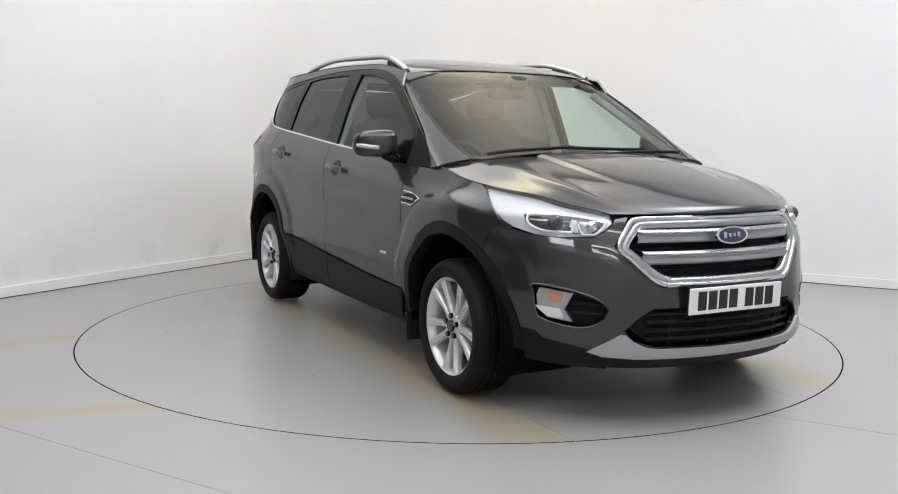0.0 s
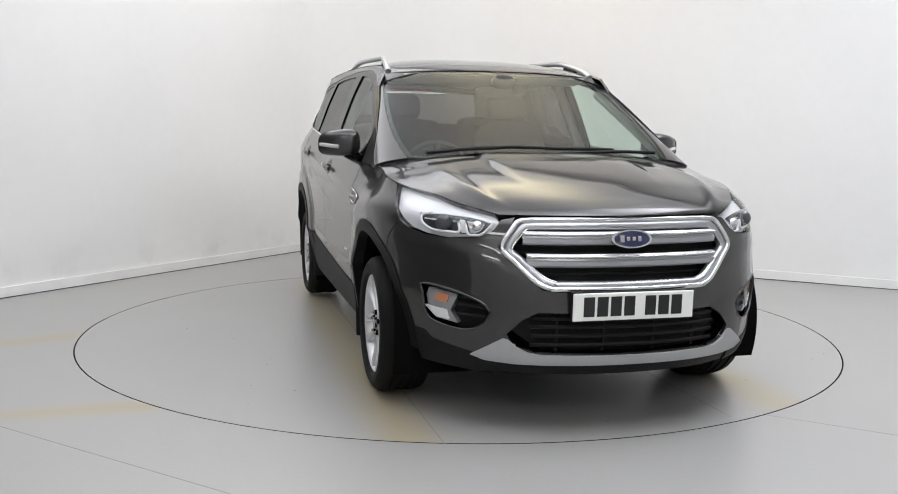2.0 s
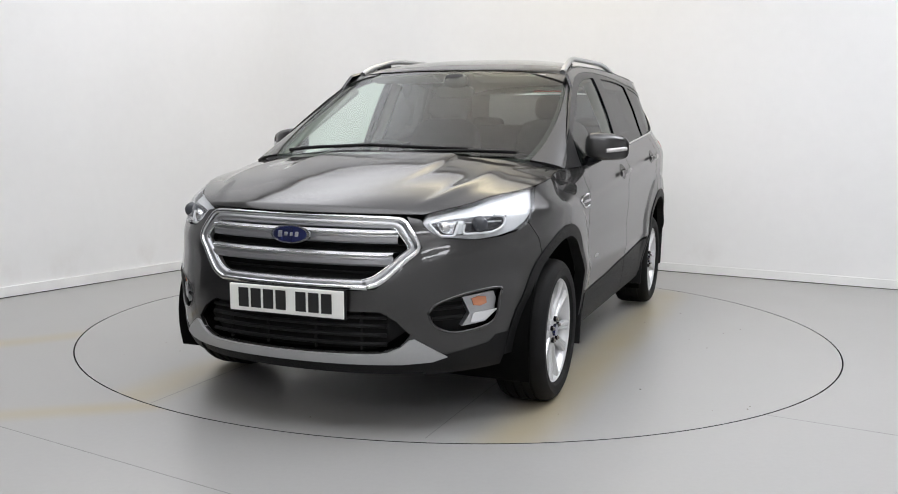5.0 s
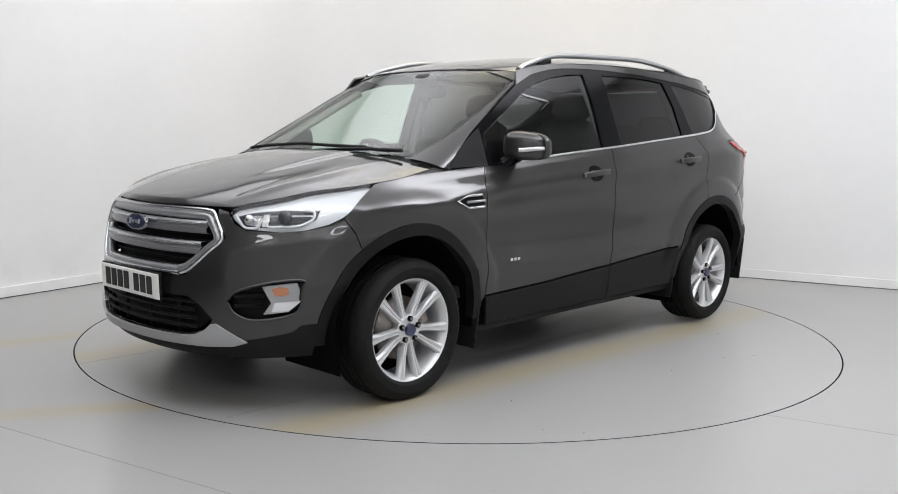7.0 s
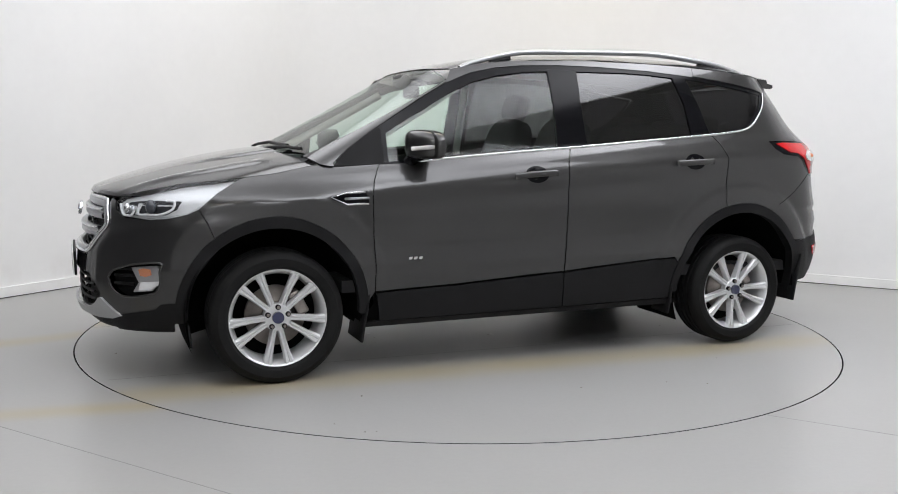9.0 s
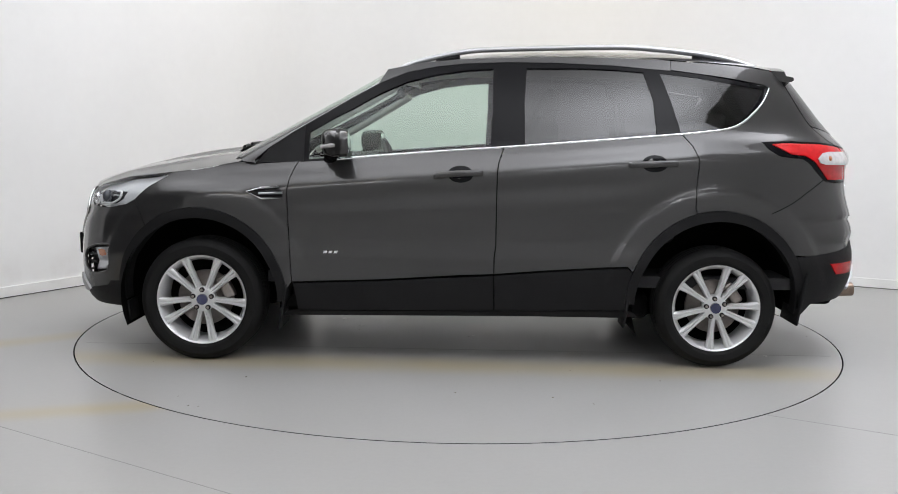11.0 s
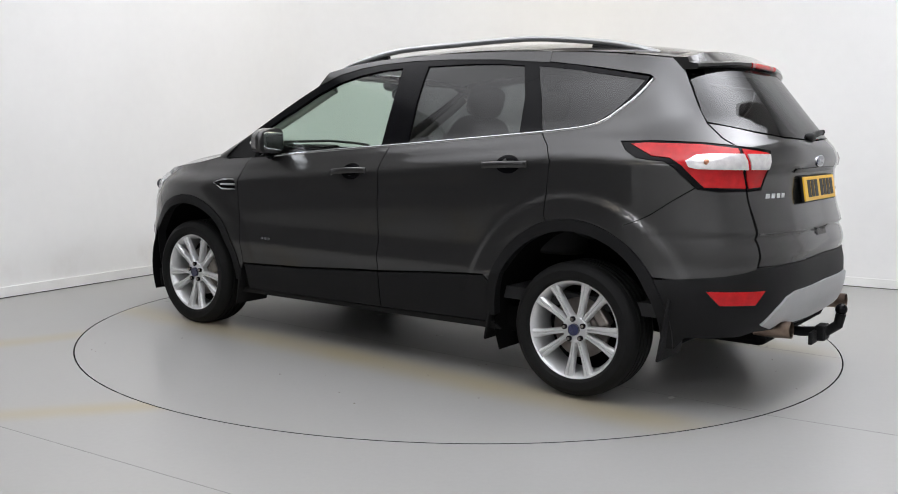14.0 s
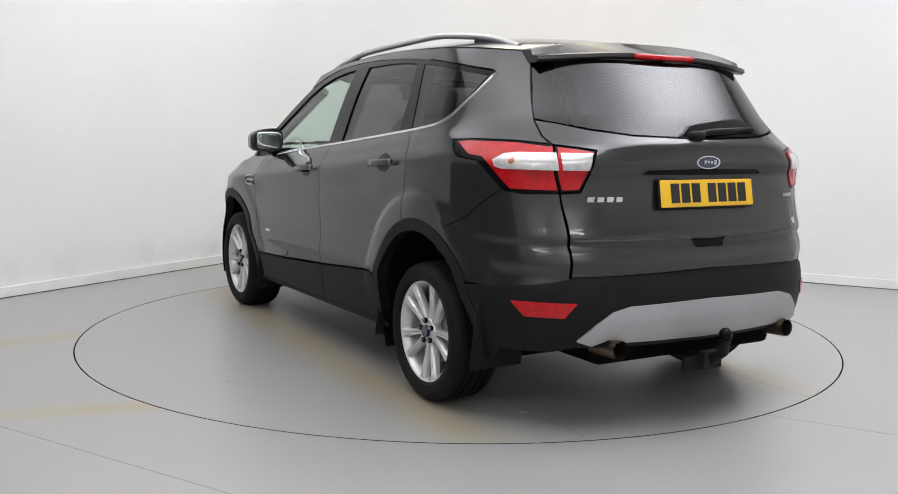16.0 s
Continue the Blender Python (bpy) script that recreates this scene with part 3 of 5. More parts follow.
# sawn joints in the floor
for (x0, y0), (x1, y1) in (((-2.35, -1.83), (-0.30, -3.06)), ((1.36, -1.80), (3.4, -2.94))):
    bmj = bmesh.new()
    d = Vector((x1 - x0, y1 - y0, 0))
    box(bmj, ((x0 + x1) / 2, (y0 + y1) / 2, 0.0), (d.length, 0.005, 0.001), Matrix.Rotation(math.atan2(d.y, d.x), 4, "Z"))
    tagged(part("floor_joint", bmj, material("joint_sealant", (0.25, 0.25, 0.24), rough=0.6), None), "thin sealed joint in the grey floor", "floor joint", kind="structure")
bmc = bmesh.new()
box(bmc, (0, -1.0, ROOM_H + 0.1), (22, 22, 0.2))
tagged(part("ceiling", bmc, CEIL, None), "white studio ceiling", "ceiling", kind="structure")


def offscreen_light(name, x, y, sx, sy, rot, color, strength, label, z=ROOM_H - 0.12):
    """A shallow box with a glowing diffuser below."""
    e = new(name)
    e.matrix_world = Matrix.Translation((x, y, z)) @ Matrix.Rotation(radians(rot), 4, "Z")
    bm = bmesh.new()
    for cx, cy, w, h in ((0, sy / 2, sx + 0.04, 0.04), (0, -sy / 2, sx + 0.04, 0.04), (sx / 2, 0, 0.04, sy - 0.04), (-sx / 2, 0, 0.04, sy - 0.04)):
        box(bm, (cx, cy, 0.02), (w, h, 0.12))
    part("frame", bm, SKIRT, e)
    bm = bmesh.new()
    box(bm, (0, 0, -0.01), (sx - 0.045, sy - 0.045, 0.02))
    mat = bpy.data.materials.new("lit_diffuser")
    mat.use_nodes = True
    nn, ll = nodes(mat)
    b = nn["Principled BSDF"]
    b.inputs["Base Color"].default_value = (0.8, 0.8, 0.8, 1)
    b.inputs["Emission Color"].default_value = (*color, 1)
    b.inputs["Emission Strength"].default_value = strength
    part("diffuser", bm, mat, e, "glowing diffuser")
    return tagged(e, label, "ceiling light", "studio ceiling lights")


def added_diffuser():
    """Diffuser added over the turntable for unseen lamps: cool sides, warm middle."""
    e = new("offscreen_light")
    e.matrix_world = Matrix.Translation((-0.10, -0.85, ROOM_H - 0.10)) @ Matrix.Rotation(radians(-27.5), 4, "Z")
    w, h = 6.6, 7.4
    bm = bmesh.new()
    for cx, cy, a, b in ((0, h / 2, w + 0.06, 0.06), (0, -h / 2, w + 0.06, 0.06), (w / 2, 0, 0.06, h - 0.06), (-w / 2, 0, 0.06, h - 0.06)):
        box(bm, (cx, cy, 0.02), (a, b, 0.12))
    part("frame", bm, SKIRT, e)
    bm = bmesh.new()
    box(bm, (0, 0, 0.0), (w - 0.065, h - 0.065, 0.02))
    mat = bpy.data.materials.new("lit_diffuser")
    mat.use_nodes = True
    n, l = nodes(mat)
    b = n["Principled BSDF"]
    b.inputs["Base Color"].default_value = (0.8, 0.8, 0.8, 1)
    tc, sep = n.new("ShaderNodeTexCoord"), n.new("ShaderNodeSeparateXYZ")
    l.new(tc.outputs["Object"], sep.inputs[0])

    def bump_fn(sock, centre, width):
        """exp(-((v - centre) / width)^2)"""
        sub, div, sq, ex = (n.new("ShaderNodeMath") for _ in range(4))
        sub.operation, div.operation, sq.operation, ex.operation = "SUBTRACT", "DIVIDE", "POWER", "POWER"
        sub.inputs[1].default_value, div.inputs[1].default_value, sq.inputs[1].default_value, ex.inputs[0].default_value = centre, width, 2.0, math.exp(-1)
        ab = n.new("ShaderNodeMath")
        ab.operation = "ABSOLUTE"
        l.new(sock, sub.inputs[0]), l.new(sub.outputs[0], div.inputs[0]), l.new(div.outputs[0], ab.inputs[0]), l.new(ab.outputs[0], sq.inputs[0]), l.new(sq.outputs[0], ex.inputs[1])
        return ex.outputs[0]

    total = None
    for cx, wx, cy, wy, col, k in GLOW_SPOTS:
        gx, gy, mul, sc = bump_fn(sep.outputs[0], cx, wx), bump_fn(sep.outputs[1], cy, wy), n.new("ShaderNodeMath"), n.new("ShaderNodeVectorMath")
        mul.operation, sc.operation = "MULTIPLY", "SCALE"
        sc.inputs[0].default_value = tuple(c * k for c in col)
        l.new(gx, mul.inputs[0]), l.new(gy, mul.inputs[1]), l.new(mul.outputs[0], sc.inputs["Scale"])
        if total is None:
            total = sc.outputs[0]
        else:
            ad = n.new("ShaderNodeVectorMath")
            l.new(total, ad.inputs[0]), l.new(sc.outputs[0], ad.inputs[1])
            total = ad.outputs[0]
    l.new(total, b.inputs["Emission Color"])
    b.inputs["Emission Strength"].default_value = 1.0
    part("diffuser", bm, mat, e, "glowing diffuser")
    return tagged(e, "large unseen diffuser panel added to light the turntable from above", "ceiling light")


# glow spots painted on the diffuser: centre x, spread, centre y, spread, colour, strength
COOL, WARM = (0.945, 0.953, 1.0), (1.0, 0.86, 0.55)
GLOW_SPOTS = [(0.0, 4.5, 0.0, 5.0, COOL, 0.95), (-2.3, 1.0, 0.9, 2.4, COOL, 2.4), (2.6, 1.0, 1.1, 1.3, (0.93, 0.94, 1.0), 9.5), (0.4, 2.2, -2.2, 1.0, COOL, 2.2), (2.5, 0.8, -1.6, 0.9, (0.92, 0.94, 1.0), 5.0),
         (-0.6, 0.8, 2.3, 0.8, WARM, 3.4)]
added_diffuser()
# Unseen lights added behind the camera, to brighten the back wall the car mirrors.
for lx, ly, rot, power in ((1.6, -7.0, 5, 11.0), (-2.2, -7.3, 5, 12.0)):
    offscreen_light("offscreen_light", lx, ly, 2.4, 0.6, rot, COOL, power, "white rectangular light added behind the camera to brighten the back wall", ROOM_H - 0.09)
strip = offscreen_light("strip_light", -1.6, -4.2, 1.5, 0.12, 0, (1.0, 0.86, 0.6), 12.0, "long warm strip light near the entrance", 2.6)
strip["category"] = "strip light"
for sx in (-0.6, 0.6):
    for sy in (-0.06, 0.06):
        bm = bmesh.new()
        box(bm, (sx, sy, (ROOM_H - 2.6 + 0.08) / 2), (0.012, 0.012, ROOM_H - 2.6 - 0.078))
        part("hanging_rod", bm, SKIRT, strip)


# ---------------------------------------------------------------- turntable
def turntable():
    n, rs = 128, [0.0, 0.6, 1.3, DISC_R]
    zs = [0, 0, 0, 0]
    vs, fs = [(0, 0, 0)], []
    k = len(rs) - 1
    for i in range(n):
        a = 2 * math.pi * i / n
        vs += [(r * math.cos(a), r * math.sin(a), z) for r, z in zip(rs[1:], zs[1:])]
    for i in range(n):
        j = (i + 1) % n
        fs.append((0, 1 + i * k, 1 + j * k))
        for q in range(k - 1):
            fs.append((1 + i * k + q, 1 + i * k + q + 1, 1 + j * k + q + 1, 1 + j * k + q))
    e = new("turntable")
    part_data("disc", vs, fs, DISCMAT, e, smooth=False)
    ev, ef = [], []
    for i in range(n):
        a = 2 * math.pi * i / n
        ev += [(DISC_R * math.cos(a), DISC_R * math.sin(a), z) for z in (-0.0005, -0.05)]
        ef.append((2 * i, 2 * i + 1, 2 * ((i + 1) % n) + 1, 2 * ((i + 1) % n)))
    part_data("edge", ev, ef, DARK, e)
    for y in (-0.55, 0.75):
        bm = bmesh.new()
        half = math.sqrt(DISC_R ** 2 - y * y) - 0.02
        box(bm, (0, 0, 0), (0.004, 2 * half, 0.001), Matrix.Translation((y - 0.1, 0, 0)))
        part("joint", bm, material("disc_joint", (0.27, 0.27, 0.26), rough=0.6), e)
    return tagged(e, "round grey motorised turntable set flush in the floor", "turntable")


TABLE = turntable()
CAR = tagged(new("car"), "dark grey metallic five-door SUV on the turntable", "car")


# ---------------------------------------------------------------- car: body panels
ROOF_EDGE = pchip((-0.5, 1.50), (-0.40, 1.533), (-0.1, 1.588), (0.2, 1.607), (0.6, 1.612), (1.0, 1.601), (1.4, 1.578), (1.70, 1.550), (1.9, 1.53))
ROOF_MID = pchip((-0.5, 1.550), (-0.43, 1.566), (-0.2, 1.612), (0.0, 1.641), (0.3, 1.668), (0.6, 1.679), (1.0, 1.674), (1.4, 1.645), (1.75, 1.595), (1.95, 1.555))
DLO_TOP = [(-1.054, 1.040), (-0.984, 1.120), (-0.856, 1.207), (-0.713, 1.293), (-0.568, 1.381), (-0.421, 1.464), (-0.273, 1.524), (-0.121, 1.556), (0.033, 1.573),
           (0.25, 1.582), (0.492, 1.581), (0.795, 1.569), (1.093, 1.544), (1.385, 1.504), (1.60, 1.468)]
BELT = [(-1.054, 1.038), (-0.686, 1.058), (-0.238, 1.099), (0.235, 1.136), (0.646, 1.171), (1.125, 1.213), (1.25, 1.226)]
KICK = [(1.25, 1.226), (1.345, 1.238), (1.41, 1.254), (1.463, 1.281), (1.51, 1.32), (1.57, 1.379), (1.62, 1.460)]
EDGE = [F(0.50, 0.884), F(0.575, 0.905), F(0.645, 0.926), S(-1.75, 0.953), S(-1.60, 0.971), S(-1.50, 0.984), S(-1.30, 1.012), S(-1.12, 1.050)]
HOOD_EDGE = smooth_line(EDGE, 5)
S_line = lambda pts: [S(*p) for p in pts]


def front_bumper():
    b = [F(0, 0.297), F(0.45, 0.299), F(0.62, 0.304), S(-1.80, 0.31)] + arch(True, ARCH_OUT, 184, 128, 14)
    b += [S(-1.655, 0.78), S(-1.69, 0.842), S(-1.745, 0.815), S(-1.83, 0.796), F(0.70, 0.787), F(0.585, 0.794), F(0.53, 0.825), F(0.497, 0.866), F(0.44, 0.877),
          F(0.515, 0.757), F(0.362, 0.598), F(0.30, 0.590), F(0, 0.590), F(0, 0.505), F(0.38, 0.505), F(0.44, 0.47), F(0.490, 0.415), F(0.46, 0.374), F(0.38, 0.347), F(0, 0.338)]
    bumper = panel("front_bumper", b, PAINT, CAR, holes=[FOG], centre=0.0, step=0.018)
    return bumper


FOG = smooth_line([F(0.550, 0.500), F(0.585, 0.540), F(0.68, 0.577), F(0.775, 0.590), S(-1.865, 0.55), S(-1.865, 0.485), F(0.74, 0.44), F(0.64, 0.418), F(0.575, 0.447), F(0.550, 0.500)], 4)[:-1]
BUMPER = front_bumper()


def hood():
    """The bonnet between its shut lines, with two pairs of creases."""
    E3 = on(body, HOOD_EDGE, 0.0)
    t = np.concatenate([[0], np.cumsum(np.linalg.norm(np.diff(E3, axis=0), axis=1))])
    t /= t[-1]
    nv, nr = 60, 41
    v = np.linspace(0, 1, nv)
    ex, ey, ez = (np.interp(v, t, E3[:, k]) for k in range(3))
    ex = ex - 0.003
    cy = -2.135 + 0.873 * v
    zc = pchip((-2.16, 0.884), (-2.12, 0.908), (-2.06, 0.932), (-1.95, 0.968), (-1.80, 1.010), (-1.60, 1.052), (-1.40, 1.085), (-1.25, 1.105))(cy)
    zc[0] = 0.886
    r = np.linspace(-1, 1, 2 * nr - 1)
    Rr, I = np.meshgrid(r, np.arange(nv))
    a = np.abs(Rr)
    X, Y = Rr * ex[I], cy[I] + (ey - cy)[I] * a ** 2.2
    Z = zc[I] - (zc - ez)[I] * a ** 2.6
    f = v[I]
    fade = step01(f / 0.25)
    inner = 0.43 - 0.03 * f
    Z += 0.013 * (1 - step01((a - inner) / 0.04)) * step01((f - 0.25) / 0.6)
    outer = 0.86 - 0.20 * f
    Z += 0.009 * np.exp(-((a - outer) / 0.05) ** 2) * fade * (1 - step01((f - 0.7) / 0.3))
    vs = np.stack([X, Y, Z], -1).reshape(-1, 3)
    w = len(r)
    fs = [(i * w + j, i * w + j + 1, (i + 1) * w + j + 1, (i + 1) * w + j) for i in range(nv - 1) for j in range(w - 1)]
    # turned-down lip at the nose
    k = len(vs)
    lip = vs[:w] + np.array([0, 0.02, -0.012])
    vs = np.vstack([vs, vs[:w], lip])
    fs += [(k + j, k + w + j, k + w + j + 1, k + j + 1)[::-1] for j in range(w - 1)]
    return part_data("bonnet", vs, fs, PAINT, CAR)


HOOD = hood()


def door_shapes():
    ff = [(-0.825, 1.052), (-0.841, 1.023), (-0.865, 0.965), (-0.877, 0.905), (-0.874, 0.816), (-0.870, 0.696), (-0.861, 0.544), (-0.858, 0.425)]
    bl = [(0.236, 1.136), (0.229, 1.115), (0.209, 1.055), (0.203, 1.012), (0.201, 0.838), (0.202, 0.631), (0.194, 0.571), (0.195, 0.482)]
    rr = [(1.145, 1.214), (1.194, 1.156), (1.226, 1.085), (1.216, 0.972), (1.212, 0.84)]
    return ff, bl, rr


FFL, BL, RRL = door_shapes()
clad = lambda y: 0.417 + (y + 0.774) * 0.0715
fdoor = S_line(FFL[::-1]) + S_line([(y, float(np.interp(y, *zip(*BELT)))) for y in np.linspace(-0.80, 0.22, 9)]) + S_line(BL) + S_line([(0.0, clad(0)), (-0.4, clad(-0.4))])
FDOOR = panel("front_door", fdoor, PAINT, CAR, gap=0.003, step=0.02)
lower_arch = [p for p in arch(False, ARCH_OUT, 105, 160, 14)]
rdoor = S_line(BL[::-1]) + S_line([(y, float(np.interp(y, *zip(*BELT)))) for y in np.linspace(0.26, 1.12, 9)]) + S_line(RRL) + lower_arch + S_line([(0.88, clad(0.88)), (0.5, clad(0.5))])
RDOOR = panel("rear_door", rdoor, PAINT, CAR, gap=0.003, step=0.018)
# dark lower cladding of the doors
fc = S_line([(-0.858, 0.42), (-0.849, 0.40), (-0.838, 0.33), (-0.83, 0.272), (0.20, 0.285), (0.196, 0.42), (0.195, 0.478), (-0.4, clad(-0.4) - 0.004)])
rc = S_line([(0.20, 0.285), (0.89, 0.30)]) + arch(False, ARCH_OUT, 183, 160, 6) + S_line([(0.88, clad(0.88) - 0.004), (0.5, clad(0.5) - 0.004), (0.195, 0.478), (0.196, 0.42)])
panel("door_cladding", fc, BLACK, FDOOR, off=0.003, gap=0.003)
panel("door_cladding", rc, BLACK, RDOOR, off=0.003, gap=0.003)
sill = S_line([(-0.92, 0.238), (0.95, 0.262), (0.91, 0.296), (0.20, 0.283), (-0.88, 0.27)])
panel("sill", sill, BLACK, CAR, off=-0.004)

fender = [S(-1.69, 0.842), S(-1.655, 0.78)] + arch(True, ARCH_OUT, 128, 5, 30) + S_line(FFL[::-1]) + S_line([(-1.05, 1.036), (-1.08, 1.045)])
fender += HOOD_EDGE[::-1][1:-26] + [S(-1.50, 0.980), S(-1.60, 0.920)]
FENDER = panel("front_wing", fender, PAINT, CAR, step=0.018)

seam = [R(0.575, 1.545), R(0.612, 1.45), R(0.648, 1.34), R(0.672, 1.26), R(0.685, 1.20), R(0.676, 1.168)]
LAMP_OUT = [R(0.672, 1.165), S(1.985, 1.170), S(1.875, 1.181), S(1.70, 1.186), S(1.551, 1.181), S(1.58, 1.145), S(1.635, 1.112), S(1.70, 1.104), S(1.756, 1.100), S(1.80, 1.072), S(1.84, 1.03), S(1.89, 0.985), S(1.96, 0.975), R(0.672, 0.978)]
LAMP_IN = [R(0.668, 0.978), R(0.668, 1.165), R(0.60, 1.156), R(0.535, 1.145), R(0.565, 1.05), R(0.597, 0.985)]
quarter = S_line(RRL[::-1]) + S_line(KICK) + S_line([(1.60, 1.475), (1.385, 1.509), (1.24, 1.528), (1.10, 1.546)]) + S_line([(y, float(ROOF_EDGE(y))) for y in (1.10, 1.25, 1.4, 1.55, 1.66)])
quarter += seam + LAMP_OUT[1:] + [R(0.66, 0.86), R(0.655, 0.74), R(0.655, 0.645), R(0.70, 0.630), S(2.0, 0.615), S(1.85, 0.600)] + arch(False, ARCH_OUT, 33, 105, 22)
QUARTER = panel("rear_quarter", quarter, PAINT, CAR, step=0.018)
cant = S_line([(y, z) for y, z in DLO_TOP[5:13]]) + S_line([(1.10, 1.546)]) + S_line([(y, float(ROOF_EDGE(y))) for y in (1.10, 0.8, 0.4, 0.0, -0.2, -0.38)])
panel("cant_rail", cant, PAINT, CAR, gap=0.0)
GLASS_X = pchip((1.08, 0.825), (1.14, 0.87), (1.22, 0.905), (1.35, 0.935), (1.54, 0.955))


def screen_edge(z):
    return (solve(cabin, z, 0, float(GLASS_X(z)) * float(half_width(SCREEN_Y(z) + SB, z)), 0, 1, True), z)


SCREEN_SIDE = [screen_edge(z) for z in np.linspace(1.085, 1.535, 12)]
apillar = SCREEN_SIDE + [C(-0.40, 1.540), C(-0.40, 1.478)] + [C(*p) for p in DLO_TOP[5::-1]] + [C(-1.12, 1.050)]
panel("front_pillar", apillar, PAINT, CAR, fn=cabin, gap=0.0)
SCREEN_TOP = lambda x: 1.560 - 0.026 * (abs(x) / 0.65) ** 2.6
screen = [(0.0, 1.09)] + SCREEN_SIDE + [CX(x, SCREEN_TOP(x)) for x in (0.60, 0.52, 0.4, 0.25, 0.12)] + [(0.0, 1.560)]
WINDSCREEN = panel("windscreen", screen, SCREEN, CAR, fn=cabin, centre=0.0, gap=0.003, thick=0.005, off=-0.004, step=0.05)


def roof():
    nv, nr = 60, 21
    r = np.linspace(-1, 1, 2 * nr - 1)
    v = np.linspace(0, 1, nv)
    Rr, V = np.meshgrid(r, v)
    x0 = np.abs(r) * 0.655
    lead = np.array([cabin(*CX(min(x, 0.645), SCREEN_TOP(x)))[1] if x > 1e-6 else float(SCREEN_Y(1.56)) for x in x0])
    y0, y1 = lead[None, :] + 0 * Rr, 1.70 - 0.035 * Rr ** 2
    Y = y0 + (y1 - y0) * V
    ze, zm = ROOF_EDGE(Y), ROOF_MID(Y)
    xe = np.array([body(LF + np.clip(Y[:, j], -1.25, 1.25) + YC, ze[:, j])[..., 0] for j in range(len(r))]).T
    for i in range(nv):
        if Y[i].max() > YC:
            yy, zz = float(Y[i, 0]), float(ze[i, 0])
            xe[i, :] = float(body(*S(max(yy, YC - 0.3), zz))[0])
    X = Rr * xe
    Z = ze + (zm - ze) * (1 - np.abs(Rr) ** 2.6) + 0.004
    want = np.array([SCREEN_TOP(x) for x in x0])[None, :]
    Z += (want - Z[:1]) * np.exp(-((Y - y0) / 0.22))
    vs = np.stack([X, Y, Z], -1).reshape(-1, 3)
    w = len(r)
    fs = [(i * w + j, i * w + j + 1, (i + 1) * w + j + 1, (i + 1) * w + j) for i in range(nv - 1) for j in range(w - 1)]
    return part_data("roof", vs, fs, PAINT, CAR)


ROOF = roof()

# ------------------------------------------------------------ tail
RC = LF + LS + LR
gate = [(RC, 0.668), (RC, 1.192), R(0.35, 1.203), R(0.52, 1.225), R(0.62, 1.252), R(0.668, 1.262), R(0.681, 1.20), R(0.670, 1.168), R(0.60, 1.159), R(0.530, 1.148), R(0.562, 1.05), R(0.595, 0.982), R(0.668, 0.975),
        R(0.652, 0.86), R(0.648, 0.74), R(0.648, 0.655)]
GATE = panel("tailgate", gate, PAINT, CAR, centre=RC, gap=0.0015, step=0.018)
win = [(RC, 1.196)] + [R(0.35, 1.207), R(0.52, 1.230), R(0.666, 1.268), R(0.655, 1.31), R(0.643, 1.345), R(0.607, 1.45), R(0.580, 1.525), R(0.3, 1.522), (RC, 1.525)]
REARGLASS = panel("rear_window", win, PRIVACY, GATE, centre=RC, thick=0.005, gap=0.002, step=0.05)
rear_trim = [R(0.74, 1.20), R(0.60, 1.20), R(0.545, 1.40), R(0.50, 1.545), R(0.64, 1.56), R(0.69, 1.40)]
panel("rear_pillar_trim", rear_trim, GLOSS, GATE, off=-0.010, gap=0.0, thick=0.006)
bmp = [(RC, 0.36), (RC, 0.668), R(0.64, 0.655), R(0.70, 0.638), S(2.0, 0.622), S(1.85, 0.607)] + arch(False, ARCH_OUT, 32, -6, 12) + [S(1.86, 0.345), R(0.68, 0.352), R(0.62, 0.372)]
RBUMP = panel("rear_bumper", bmp, BLACK, CAR, centre=RC, off=0.004)
skr = [(RC, 0.385), (RC, 0.545), R(0.42, 0.540), R(0.50, 0.520), R(0.56, 0.475), R(0.622, 0.405), R(0.56, 0.385), R(0.50, 0.41), R(0.42, 0.395)]
panel("skid_plate", skr, SKID, RBUMP, centre=RC, off=0.016, thick=0.025)
skf = [F(0, 0.296), F(0.45, 0.298), F(0.56, 0.306), F(0.612, 0.325), F(0.505, 0.402), F(0.485, 0.398), F(0.455, 0.370), F(0.41, 0.348), F(0.36, 0.340), F(0, 0.336)]
panel("skid_plate", skf, SKID, BUMPER, centre=0.0, off=0.012, thick=0.03)

valance = [F(0.52, 0.245), F(0.62, 0.250), S(-1.80, 0.26)] + arch(True, ARCH_OUT, 184, 172, 6) + [S(-1.86, 0.395), F(0.74, 0.368), F(0.66, 0.345), F(0.604, 0.332), F(0.52, 0.300)]
panel("lower_valance", valance, BLACK, BUMPER, off=0.003, gap=0.0, thick=0.01)

lip = [F(0, 0.238), F(0.40, 0.240), F(0.53, 0.246), F(0.53, 0.300), F(0.40, 0.297), F(0, 0.295)]
panel("chin", lip, BLACK, BUMPER, centre=0.0, off=-0.004, gap=0.0, thick=0.03)
# arch trims
for fr in (True, False):
    o = arch(fr, ARCH_OUT, 184 if fr else 180, -2 if fr else -5, 40)
    i = arch(fr, ARCH_IN, 184 if fr else 180, -2 if fr else -5, 40)
    panel("wheel_arch_trim", o + i[::-1], BLACK, CAR, off=0.006, thick=0.05, gap=0.0)

